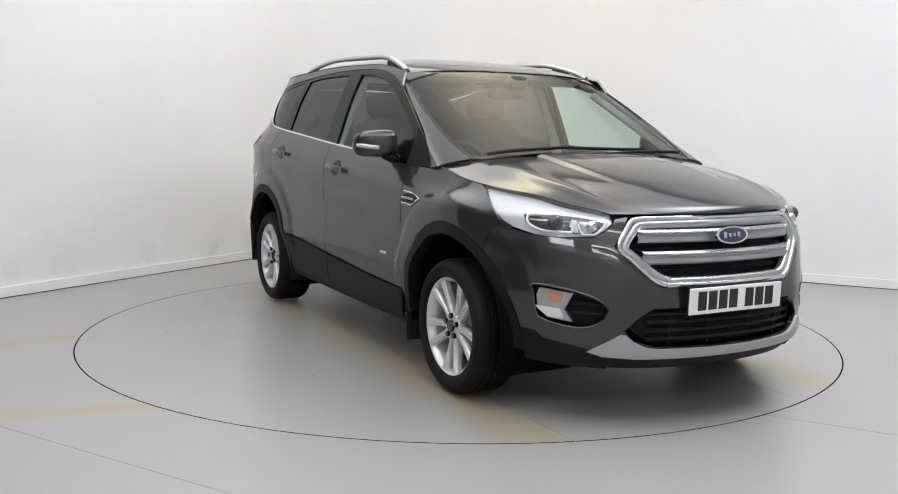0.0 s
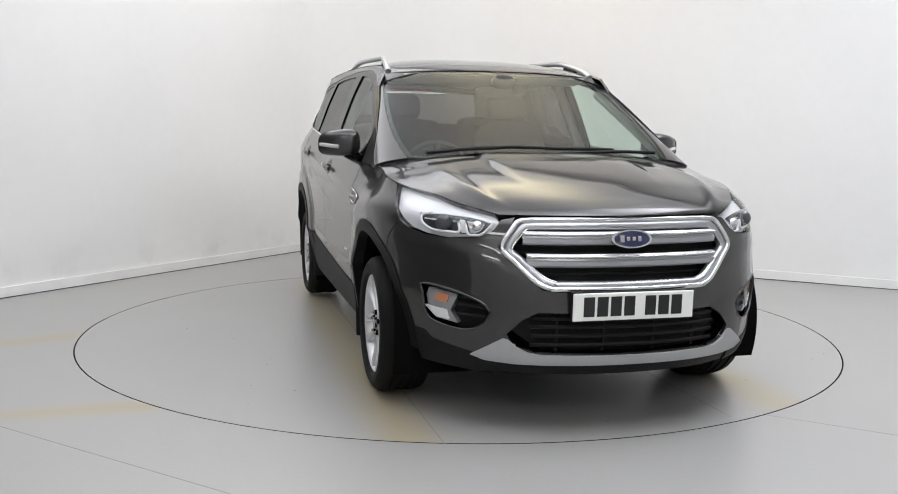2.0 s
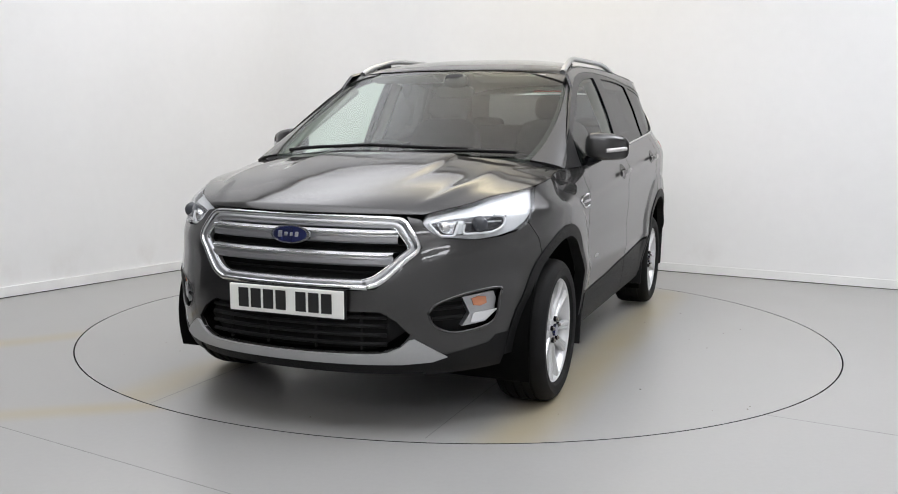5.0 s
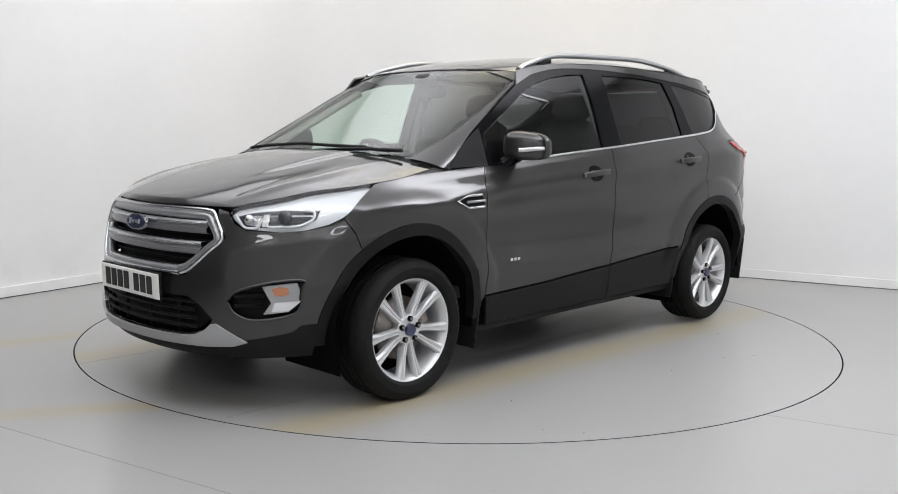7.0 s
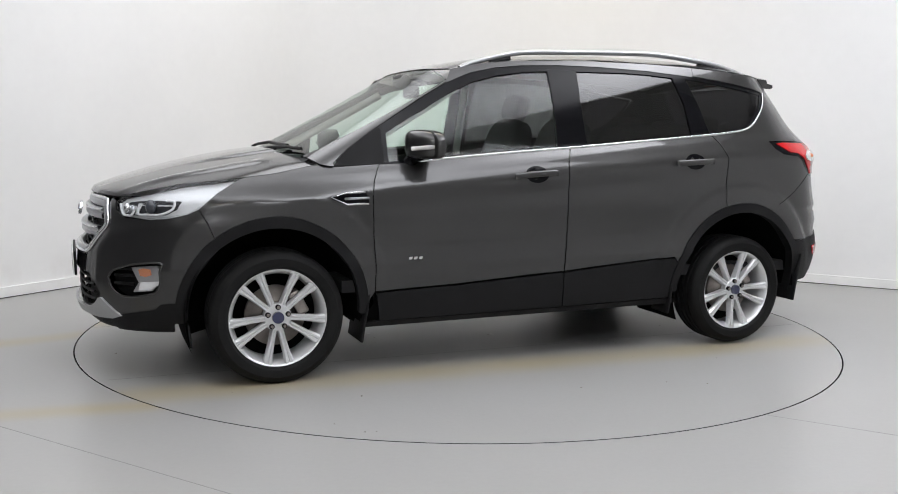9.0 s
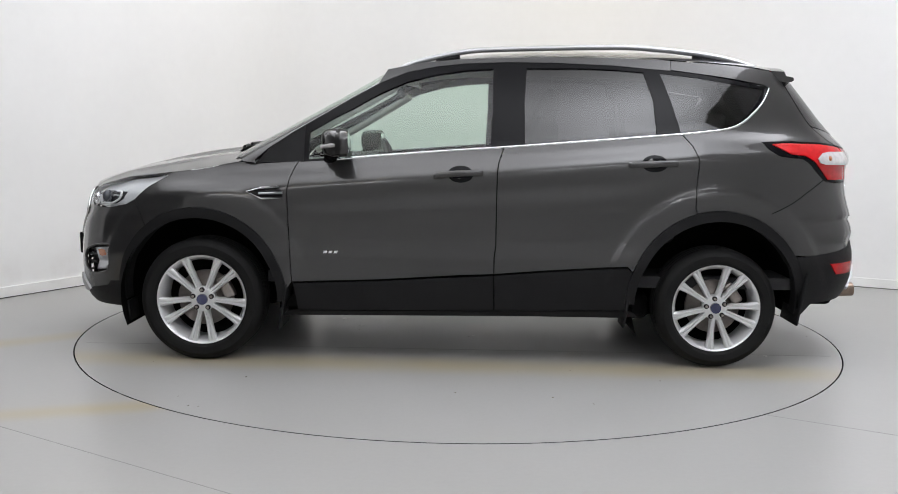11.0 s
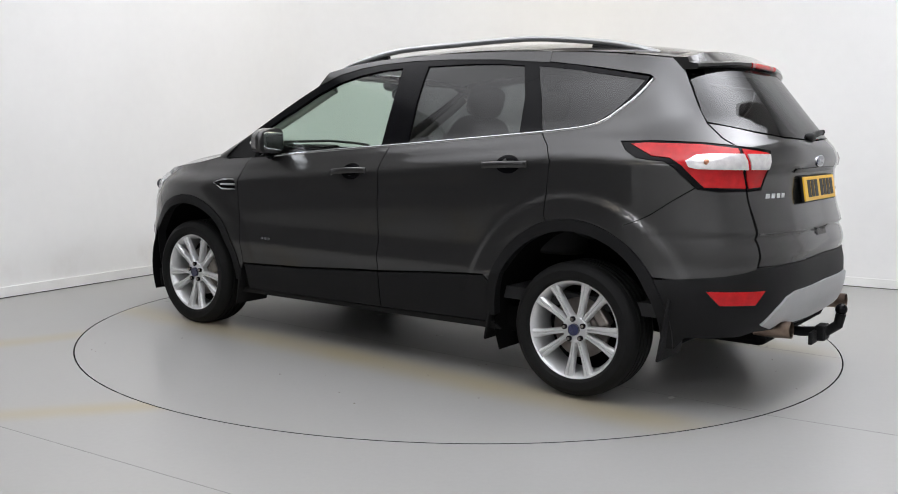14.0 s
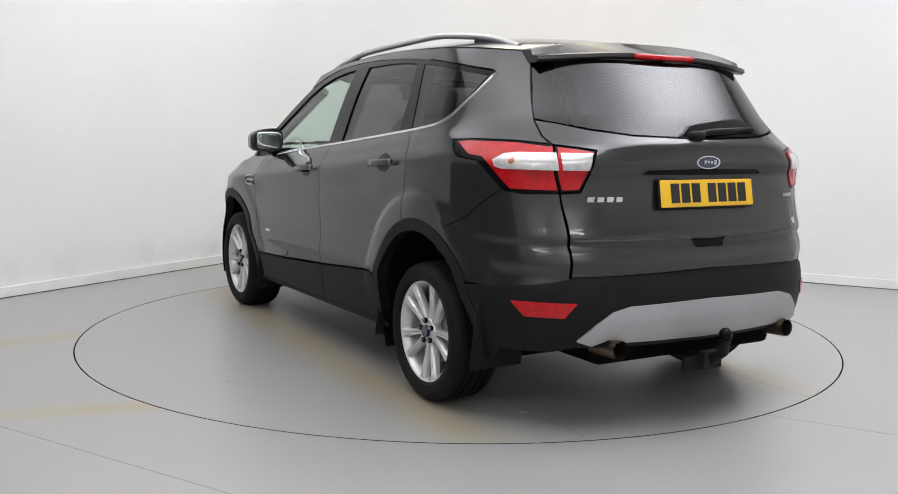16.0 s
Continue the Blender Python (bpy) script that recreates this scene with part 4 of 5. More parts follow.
# windows along the side
dlo = S_line(DLO_TOP) + S_line(KICK[::-1][1:]) + S_line(BELT[::-1][1:])
GF = [(-0.775, 1.062), (-0.775, 1.205), (-0.644, 1.283), (-0.562, 1.325), (-0.416, 1.410), (-0.268, 1.476), (-0.117, 1.515), (0.035, 1.538), (0.178, 1.547), (0.178, 1.364), (0.168, 1.138)]
GR = [(0.344, 1.152), (0.341, 1.366), (0.353, 1.551), (0.644, 1.553), (0.80, 1.548), (0.959, 1.535), (1.005, 1.388), (1.018, 1.208)]
GQ = [(1.140, 1.224), (1.093, 1.389), (1.042, 1.530), (1.239, 1.508), (1.384, 1.484), (1.588, 1.455), (1.54, 1.379), (1.482, 1.315), (1.43, 1.275), (1.36, 1.250), (1.25, 1.236)]
TRIM = panel("window_surround", dlo, GLOSS, CAR, holes=[S_line(GF), S_line(GR), S_line(GQ)], off=-0.003, gap=0.0, thick=0.02)
panel("side_window", S_line(GF), SIDEGLASS, FDOOR, off=-0.010, gap=-0.004, thick=0.004, step=0.06)
panel("side_window", S_line(GR), PRIVACY, RDOOR, off=-0.010, gap=-0.004, thick=0.004, step=0.06)
panel("quarter_window", S_line(GQ), PRIVACY, QUARTER, off=-0.006, gap=-0.003, thick=0.004, step=0.06)
strip = smooth_line(S_line(BELT[1:] + KICK[1:]), 5)
rod("chrome_strip", body, strip, 0.0068, CHROME, CAR, off=0.002, flat=0.5)
# inner shell behind the panels
shell = S_line([(-0.93, 0.28), (0.93, 0.30)]) + arch(False, (0.5, 0.52), 178, 20, 16) + S_line([(1.9, 0.55), (1.9, 1.0), (1.25, 1.17), (-0.5, 1.03), (-1.0, 1.0), (-1.72, 0.82)]) + arch(True, (0.5, 0.52), 110, 2, 16)
panel("inner_shell", shell, DARK, CAR, off=-0.03, gap=0.0, thick=0.004, step=0.06)


# ---------------------------------------------------------------- car: lamps, grille, trim
def blob(c, size, e=0.55, m=None, nu=20, nv=14):
    """A rounded block (superellipsoid) as verts and faces."""
    vs, fs = [], []
    p = lambda v: math.copysign(abs(v) ** e, v)
    for i in range(nv + 1):
        a = -math.pi / 2 + math.pi * i / nv
        for j in range(nu):
            b = 2 * math.pi * j / nu
            q = Vector((size[0] * p(math.cos(a)) * p(math.cos(b)), size[1] * p(math.cos(a)) * p(math.sin(b)), size[2] * p(math.sin(a))))
            vs.append(Vector(c) + ((m @ q) if m else q))
    for i in range(nv):
        for j in range(nu):
            k = (j + 1) % nu
            fs.append((i * nu + j, i * nu + k, (i + 1) * nu + k, (i + 1) * nu + j))
    return vs, fs


def mirrored(name, vs, fs, mat, parent, label=""):
    """The same piece on the car's left and right."""
    l = part_data(name, vs, fs, mat, parent[0] if isinstance(parent, tuple) else parent, label)
    r = part_data(name, [(-v[0], v[1], v[2]) for v in vs], [f[::-1] for f in fs], mat, parent[1] if isinstance(parent, tuple) else parent, label)
    return l, r


# headlamps
PROJ = material("projector_glass", (0.05, 0.055, 0.065), rough=0.08, spec=0.6)
HL = [F(0.503, 0.862), F(0.538, 0.826), F(0.59, 0.798), F(0.70, 0.791), S(-1.83, 0.800), S(-1.745, 0.819), S(-1.69, 0.846), S(-1.60, 0.918), S(-1.505, 0.978)] + HOOD_EDGE[24:0:-1]
HEAD = panel("headlamp", HL, LAMP_SILVER, CAR, off=-0.028, gap=0.0, thick=0.01, label="clear headlamp with silver reflector")
panel("lamp_lens", HL, LENS, HEAD, off=0.001, gap=0.002, thick=0.03)
pocket = [F(0.530, 0.858), F(0.575, 0.808), F(0.65, 0.806), F(0.755, 0.812), F(0.785, 0.840), F(0.780, 0.888), F(0.70, 0.890), F(0.62, 0.884), F(0.57, 0.874)]
panel("lamp_pocket", pocket, LAMP_DARK, HEAD, off=-0.026, gap=0.0, thick=0.004)
panel("lamp_divider", [F(0.628, 0.866), F(0.634, 0.810), F(0.648, 0.810), F(0.646, 0.868)], LAMP_SILVER, HEAD, off=-0.020, gap=0.0, thick=0.004)
panel("lamp_bowl", [F(0.56, 0.850), F(0.585, 0.815), F(0.618, 0.812), F(0.622, 0.862), F(0.59, 0.860)], CHROME, HEAD, off=-0.023, gap=0.0, thick=0.003)
DRL = material("white_light_guide", (0.85, 0.86, 0.87), rough=0.25, coat=0.5)
rod("light_guide", body, smooth_line([F(0.526, 0.856), F(0.572, 0.808), F(0.60, 0.803), F(0.622, 0.806), F(0.630, 0.848)], 4), 0.006, DRL, HEAD, off=-0.014)
rod("light_guide", body, smooth_line([F(0.652, 0.850), F(0.654, 0.812), F(0.70, 0.811), F(0.745, 0.814), F(0.776, 0.842), F(0.768, 0.878), F(0.738, 0.884)], 4), 0.006, DRL, HEAD, off=-0.014)
pv = on(body, [F(0.70, 0.848)], -0.012)[0]
mirrored("projector", *blob(pv, (0.036, 0.026, 0.034), 1.0), PROJ, HEAD, "dark projector lens")
pv = on(body, [F(0.585, 0.838)], -0.014)[0]
mirrored("reflector", *blob(pv, (0.024, 0.02, 0.024), 1.0), CHROME, HEAD)
# panel behind the lamps and grille so that nothing shows through
back = [F(0, 0.30), F(0.55, 0.30), S(-1.80, 0.45), S(-1.78, 0.80), F(0.5, 0.858), F(0, 0.868)]
panel("nose_backing", back, DARK, CAR, off=-0.085, gap=0.0, centre=0.0, thick=0.004, step=0.06)

# grille
HEX = [F(0, 0.866), F(0.2, 0.866), F(0.40, 0.863), F(0.435, 0.857), F(0.46, 0.83), F(0.502, 0.757), F(0.46, 0.705), F(0.385, 0.628), F(0.35, 0.607), F(0.30, 0.601), F(0, 0.599)]


HEX = smooth_line(HEX[:2] + [F(0.36, 0.865)] + HEX[2:8] + [F(0.33, 0.603)] + HEX[9:], 4)


def both_ways(pts, off):
    P = [Vector(p) for p in on(body, pts, off)]
    return P + [Vector((-p.x, p.y, p.z)) for p in P[::-1] if abs(p.x) > 1e-6]


def grille():
    g = panel("grille", [F(0, 0.60), F(0.30, 0.602), F(0.385, 0.63), F(0.50, 0.757), F(0.43, 0.86), F(0, 0.866)], BLACK, CAR, off=-0.065, gap=0.0, centre=0.0, thick=0.004,
              label="black grille with silver bars and a chrome surround")
    part_data("chrome_surround", *tube(both_ways(HEX, 0.004), 0.0090, 10, 1.2, True, (0, 1, 0)), CHROME, g)
    inner = [(s * 0.955, 0.735 + (z - 0.735) * 0.88) for s, z in HEX]
    part_data("inner_surround", *tube(both_ways(inner, -0.014), 0.021, 12, 0.9, True, (0, 1, 0)), SATIN, g, "satin silver inner surround")
    inner2 = [(s * 0.925, 0.735 + (z - 0.735) * 0.80) for s, z in HEX]
    part_data("chrome_lip", *tube(both_ways(inner2, -0.004), 0.0042, 8, 1.0, True, (0, 1, 0)), CHROME, g)
    for z, w in ((0.800, 0.425), (0.712, 0.415)):
        xs = np.linspace(-w, w, 31)
        line = [Vector(on(body, [F(abs(x), z)], -0.012)[0]) for x in xs]
        for p, x in zip(line, xs):
            p.x = x
        sec = ((0.012, 0.027), (-0.008, 0.027), (-0.014, 0.021), (-0.014, 0.013), (-0.007, 0.008), (-0.009, 0.002), (-0.016, -0.003), (-0.016, -0.019), (-0.008, -0.027), (0.012, -0.028))
        k = len(sec)
        bv = [p + Vector((0, dy, dz)) for p in line for dy, dz in sec]
        bf = [(i * k + j, (i + 1) * k + j, (i + 1) * k + j + 1, i * k + j + 1) for i in range(len(line) - 1) for j in range(k - 1)]
        bar = part_data("grille_bar", bv, bf, SATIN, g)
        bar.data.set_sharp_from_angle(angle=radians(35))
        part_data("chrome_edge", *tube([p + Vector((0, -0.015, 0.017)) for p in line], 0.0042, 8), CHROME, bar)
    for z in np.linspace(0.625, 0.845, 9):
        w = float(np.interp(z, [0.60, 0.757, 0.866], [0.31, 0.47, 0.41]))
        line = [Vector((x, on(body, [F(abs(x), z)], -0.045)[0][1], z)) for x in np.linspace(-w, w, 17)]
        part_data("slat", *tube(line, 0.0055, 6), BLACK, g)
    return g


GRILLE = grille()


def badge(name, c, rx, rz, tilt, facing, parent):
    """An oval blue badge with a chrome rim and a plain pale mark."""
    out = []
    for nm, k, d, mat in ((name, 1.0, 0.012, CHROME), ("enamel", 0.86, 0.016, BLUE)):
        bm = bmesh.new()
        cyl(bm, (0, 0, 0), (0, 1, 0), 1, 1, d, 40)
        bmesh.ops.scale(bm, vec=(rx * k, 1, rz * k), verts=bm.verts[:])
        bmesh.ops.transform(bm, matrix=Matrix.Translation(c) @ Matrix.Rotation(radians(tilt), 4, "X"), verts=bm.verts[:])
        out.append(part(nm, bm, mat, out[0] if out else parent, "oval blue badge with chrome rim" if not out else "", smooth=True))
    bm = bmesh.new()
    for x, w, h in ((-0.5, 0.2, 0.7), (-0.2, 0.16, 0.42), (0.08, 0.14, 0.36), (0.36, 0.16, 0.55)):
        box(bm, (x * rx, -0.010 * facing, 0), (w * rx, 0.004, h * rz), Matrix.Shear("XY", 4, (0, 0)), 0.001, 1)
    bmesh.ops.transform(bm, matrix=Matrix.Translation(c) @ Matrix.Rotation(radians(tilt), 4, "X"), verts=bm.verts[:])
    part("mark", bm, SATIN, out[0])
    return out[0]


badge("badge", (0, -2.188, 0.797), 0.088, 0.037, -10, 1, GRILLE)
badge("badge", (0, 2.158, 1.100), 0.066, 0.027, 0, -1, GATE)


def number_plate(c, tilt, facing, mat, parent, label):
    m = Matrix.Translation(c) @ Matrix.Rotation(radians(tilt), 4, "X")
    bm = bmesh.new()
    box(bm, (0, 0, 0), (0.520, 0.008, 0.111), None, 0.003, 1)
    bmesh.ops.transform(bm, matrix=m, verts=bm.verts[:])
    p = part("number_plate", bm, mat, parent, label)
    x = -0.218
    for k, w in enumerate((0.050, 0.050, 0.050, 0.050, None, 0.050, 0.050, 0.050)):
        if w is None:
            x += 0.033
            continue
        bm = bmesh.new()
        box(bm, (x + w / 2, -0.0048 * facing, 0.001), (w - 0.004, 0.002, 0.079))
        bmesh.ops.transform(bm, matrix=m, verts=bm.verts[:])
        part("bar", bm, INK, p)
        x += w + 0.0075
    bm = bmesh.new()
    box(bm, (0, 0.008 * facing, 0), (0.532, 0.012, 0.122), None, 0.004, 1)
    bmesh.ops.transform(bm, matrix=m, verts=bm.verts[:])
    part("plate_backing", bm, BLACK, p)
    return p


number_plate((0, -2.232, 0.536), 2, 1, PLATE_W, BUMPER, "white number plate with plain black bars")
number_plate((0, 2.166, 0.975), 10, -1, PLATE_Y, GATE, "yellow number plate with plain black bars")

# lower grille
LG = panel("lower_grille", [F(0, 0.34), F(0.36, 0.35), F(0.47, 0.425), F(0.43, 0.47), F(0.38, 0.50), F(0, 0.50)], BLACK, BUMPER, off=-0.055, gap=-0.012, centre=0.0, thick=0.004, label="black lower grille")
for z in (0.375, 0.412, 0.448, 0.482):
    line = [Vector((x, on(body, [F(abs(x), z)], -0.022)[0][1], z)) for x in np.linspace(-0.40, 0.40, 17)]
    part_data("slat", *tube(line, 0.008, 8, 0.8), BLACK, BUMPER)
for x in (-0.30, -0.11, 0.11, 0.30):
    line = [Vector((x, on(body, [F(abs(x), z)], -0.03)[0][1], z)) for z in np.linspace(0.35, 0.50, 5)]
    part_data("upright", *tube(line, 0.007, 6, 1.0, False, (0, 1, 0)), BLACK, BUMPER)

# fog lamps in their recess
FOGP = panel("fog_recess", FOG, BLACK, BUMPER, off=-0.045, gap=-0.008, thick=0.004, label="black fog lamp recess")
foglamp = [F(0.665, 0.560), F(0.76, 0.578), S(-1.872, 0.545), S(-1.872, 0.487), F(0.735, 0.452), F(0.665, 0.44), F(0.69, 0.49)]
FOGL = panel("fog_lamp", foglamp, SATIN, CAR, off=-0.016, gap=0.0, thick=0.03, label="clear fog lamp with orange bulb")
panel("bulb", [F(0.695, 0.552), F(0.715, 0.560), F(0.738, 0.556), F(0.740, 0.528), F(0.72, 0.518), F(0.70, 0.522)], AMBER, FOGL, off=-0.012, gap=0.0, thick=0.004)
panel("lamp_lens", [F(0.70, 0.492), F(0.775, 0.502), S(-1.872, 0.49), F(0.735, 0.457), F(0.69, 0.453)], LAMP_SILVER, FOGL, off=-0.010, gap=0.0, thick=0.004)
for z in (0.475, 0.515, 0.548):
    rod("louvre", body, [F(0.57, z), F(0.61, z + 0.002), F(0.67, z + 0.004)], 0.008, BLACK, FOGP, off=-0.022, flat=0.8)
rod("recess_lip", body, FOG, 0.006, PAINT, BUMPER, off=-0.003, closed=True)

# tail lamps
TL = panel("tail_lamp", LAMP_OUT, GLOSS, CAR, off=-0.002, gap=0.002, thick=0.02, label="red and clear tail lamp with black edge")
panel("red_lens", [S(1.60, 1.170), S(1.66, 1.176), S(1.875, 1.172), R(0.676, 1.156), R(0.676, 0.990), S(1.912, 0.993), S(1.862, 1.045), S(1.825, 1.085), S(1.775, 1.115), S(1.70, 1.122)], RED, TL, off=0.003, gap=0.0, thick=0.006)
panel("clear_lens", [S(1.838, 1.100), S(1.87, 1.124), S(1.92, 1.130), R(0.677, 1.130), R(0.677, 1.070), S(1.885, 1.070), S(1.852, 1.078)], CLEARLAMP, TL, off=0.011, gap=0.0, thick=0.006)
bv = on(body, [S(1.915, 1.10)], 0.004)[0]
mirrored("bulb", *blob(bv, (0.022, 0.010, 0.014), 1.0, None, 12, 8), AMBER, TL)
TLI = panel("tail_lamp_inner", LAMP_IN, GLOSS, (GATE, GATE), off=-0.002, gap=0.002, thick=0.02)
panel("red_lens", [R(0.662, 0.990), R(0.662, 1.156), R(0.60, 1.147), R(0.548, 1.138), R(0.575, 1.05), R(0.603, 0.994)], RED, TLI, off=0.003, gap=0.0, thick=0.006)
panel("clear_lens", [R(0.664, 1.071), R(0.664, 1.130), R(0.60, 1.130), R(0.553, 1.130), R(0.570, 1.071)], CLEARLAMP, TLI, off=0.011, gap=0.0, thick=0.006)
panel("rear_reflector", [S(1.945, 0.556), S(2.02, 0.556), R(0.632, 0.556), R(0.672, 0.497), S(1.99, 0.497)], RED, RBUMP, off=0.009, gap=0.0, thick=0.008)

# tailgate details
part_data("brake_lamp", *tube([Vector((x, 1.876 - 0.06 * (x / 0.5) ** 2, 1.541)) for x in np.linspace(-0.17, 0.17, 9)], 0.013, 8, 0.8), RED, GATE, "high red brake lamp")


def spoiler():
    """The lip over the rear window, in section from roof to tip and back under."""
    xs = np.linspace(-0.60, 0.60, 33)
    vs, fs = [], []
    for x in xs:
        k = (abs(x) / 0.60)
        y0, tip = 1.695 - 0.035 * k * k, 1.878 - 0.10 * k ** 2.2
        zr = float(ROOF_EDGE(y0)) + (float(ROOF_MID(y0)) - float(ROOF_EDGE(y0))) * (1 - k ** 2.6) + 0.004
        zt = 1.556 - 0.030 * k ** 2
        sec = [(y0, zr), (y0 + 0.07, zr - 0.004), (tip - 0.04, zt + 0.006), (tip, zt - 0.002), (tip + 0.004, zt - 0.016), (tip - 0.010, zt - 0.026), (tip - 0.04, zt - 0.026), (y0 + 0.02, zt - 0.022)]
        vs += [(x, y, z) for y, z in sec]
    n = 8
    for i in range(len(xs) - 1):
        for j in range(n - 1):
            fs.append((i * n + j, (i + 1) * n + j, (i + 1) * n + j + 1, i * n + j + 1))
    fs += [tuple(range(n)), tuple(range((len(xs) - 1) * n, len(xs) * n))[::-1]]
    ob = part_data("spoiler", vs, fs, PAINT, GATE)
    ob.data.set_sharp_from_angle(angle=radians(40))
    return ob


spoiler()
ws = [Vector((0.03, 2.118, 1.212)), Vector((-0.05, 2.122, 1.225)), Vector((-0.22, 2.098, 1.232)), Vector((-0.33, 2.082, 1.235))]
part_data("rear_wiper", *tube(ws, 0.014, 8, 0.7), BLACK, GATE)
part_data("wiper_pivot", *blob((0.03, 2.118, 1.208), (0.045, 0.025, 0.022), 0.8, None, 14, 8), BLACK, GATE)
panel("tailgate_handle", [R(0.075, 0.755), R(0.095, 0.79), (RC, 0.79), (RC, 0.755)], GLOSS, GATE, centre=RC, off=0.002, gap=0.0, thick=0.004)
rod("crease", body, [R(x, 0.792 if x < 0.3 else 0.795) for x in np.linspace(0.64, 0.10, 16)], 0.0045, PAINT, GATE, off=0.0, flat=0.6)
garn = [R(0.33, 1.052), R(0.31, 1.068), (RC, 1.072), (RC, 1.050)]
panel("plate_garnish", garn, GLOSS, GATE, centre=RC, off=0.006, gap=0.0, thick=0.012)
for x in (0.575, 0.535, 0.495, 0.455):
    panel("name_mark", [R(x, 0.945), R(x - 0.028, 0.945), R(x - 0.032, 0.965), R(x - 0.004, 0.965)], CHROME, GATE, off=0.004, gap=0.0, thick=0.004, side="left")
panel("model_mark", [R(0.60, 0.945), R(0.52, 0.945), R(0.52, 0.960), R(0.60, 0.960)], SATIN, GATE, off=0.004, gap=0.0, thick=0.004, side="right")
panel("drive_mark", [R(0.60, 0.825), R(0.57, 0.825), R(0.57, 0.85), R(0.60, 0.85)], CHROME, GATE, off=0.004, gap=0.0, thick=0.004, side="right")
for sx in (1, -1):
    bm = bmesh.new()
    cyl(bm, (0.475 * sx, 2.13, 0.365), (0, 1, 0.06), 0.038, 0.038, 0.16, 24, False)
    cyl(bm, (0.475 * sx, 2.13, 0.365), (0, 1, 0.06), 0.033, 0.033, 0.16, 24, False)
    part("exhaust_tip", bm, EXHAUST, CAR, "burnt round steel exhaust tip", smooth=True)
tb = [Vector((0, 1.9, 0.28)), Vector((0, 2.12, 0.275)), Vector((0, 2.24, 0.29)), Vector((0, 2.29, 0.33)), Vector((0, 2.30, 0.385))]
TOW = part_data("tow_bar", *tube(tb, 0.024, 10, 1.0, False, (1, 0, 0)), BLACK, CAR, "black tow bar with ball")
part_data("tow_ball", *blob((0, 2.30, 0.405), (0.028, 0.028, 0.028), 1.0, None, 14, 10), GLOSS, TOW)
bm = bmesh.new()
box(bm, (0.0, 2.22, 0.285), (0.10, 0.05, 0.075), None, 0.01)
box(bm, (0.07, 2.20, 0.27), (0.12, 0.02, 0.06), None, 0.006)
part("tow_socket", bm, BLACK, TOW)
rod("panel_seam", body, smooth_line([S(1.60, 0.82), S(1.70, 0.865), S(1.80, 0.935), S(1.88, 0.990)], 4), 0.0022, DARK, QUARTER, off=0.0)
panel("fuel_flap", [S(1.40, 0.93), S(1.58, 0.93), S(1.58, 1.07), S(1.40, 1.07)], PAINT, QUARTER, off=0.0012, gap=0.0, thick=0.001, side="right")

# door handles, mirrors, side marks
for door, y0, y1, z0, z1 in ((FDOOR, -0.118, 0.128, 0.985, 1.003), (RDOOR, 0.868, 1.112, 1.054, 1.068)):
    dish = [S((y0 + y1) / 2 + 0.01 + 0.066 * math.cos(a), (z0 + z1) / 2 + 0.004 + 0.043 * math.sin(a)) for a in np.linspace(0, 2 * math.pi, 25)[:-1]]
    panel("handle_dish", dish, GLOSS, door, off=0.0015, gap=0.0, thick=0.002)
    line = [S(y0 + (y1 - y0) * t, z0 + (z1 - z0) * t) for t in np.linspace(0, 1, 13)]
    offs = 0.030 * np.sin(np.pi * np.clip(np.linspace(0, 1, 13) * 0.9 + 0.05, 0, 1)) ** 0.4
    P = np.array([on(body, [q], o)[0] for q, o in zip(line, offs)])
    mirrored("door_handle", *tube([Vector(p) for p in P], 0.0165, 10, 0.55), PAINT, door)


def door_mirror():
    """A rounded housing tapering outwards, with glass, indicator and foot."""
    vs, fs = blob((0, 0, 0), (0.128, 0.10, 0.074), 0.55, None, 28, 18)
    out = []
    for v in vs:
        t = (v.x + 0.128) / 0.256
        y = v.y * (1.0 - 0.42 * t ** 2) + 0.045 * t * t if v.y < 0 else min(v.y, 0.035 + 0.03 * t)
        z = v.z * (1.0 - 0.20 * t ** 2) - 0.012 * t * t + 0.006
        out.append(Vector((v.x * 0.84 + 0.938, y - 0.61, z + 1.145)))
    cap = mirrored("door_mirror", out, fs, PAINT, FDOOR, "body-coloured door mirror with indicator")
    vs, fs = blob((0, 0, 0), (0.084, 0.006, 0.052), 0.45, None, 24, 10)
    mirrored("mirror_glass", [Vector((v.x + 0.93, v.y - 0.585 + 0.028 + 0.10 * (v.x)*0.25, v.z + 1.147)) for v in vs], fs, MIRROR, cap)
    ln = [Vector((0.950, -0.692, 1.128)), Vector((0.985, -0.672, 1.131)), Vector((1.02, -0.640, 1.136)), Vector((1.036, -0.604, 1.138))]
    mirrored("indicator", *tube(ln, 0.0105, 8, 0.6), CLEARLAMP, cap)
    ft = [Vector((0.835, -0.665, 1.062)), Vector((0.868, -0.650, 1.082)), Vector((0.90, -0.63, 1.10))]
    mirrored("mirror_foot", *tube(ft, 0.030, 10, 1.2), GLOSS, cap)
    return cap


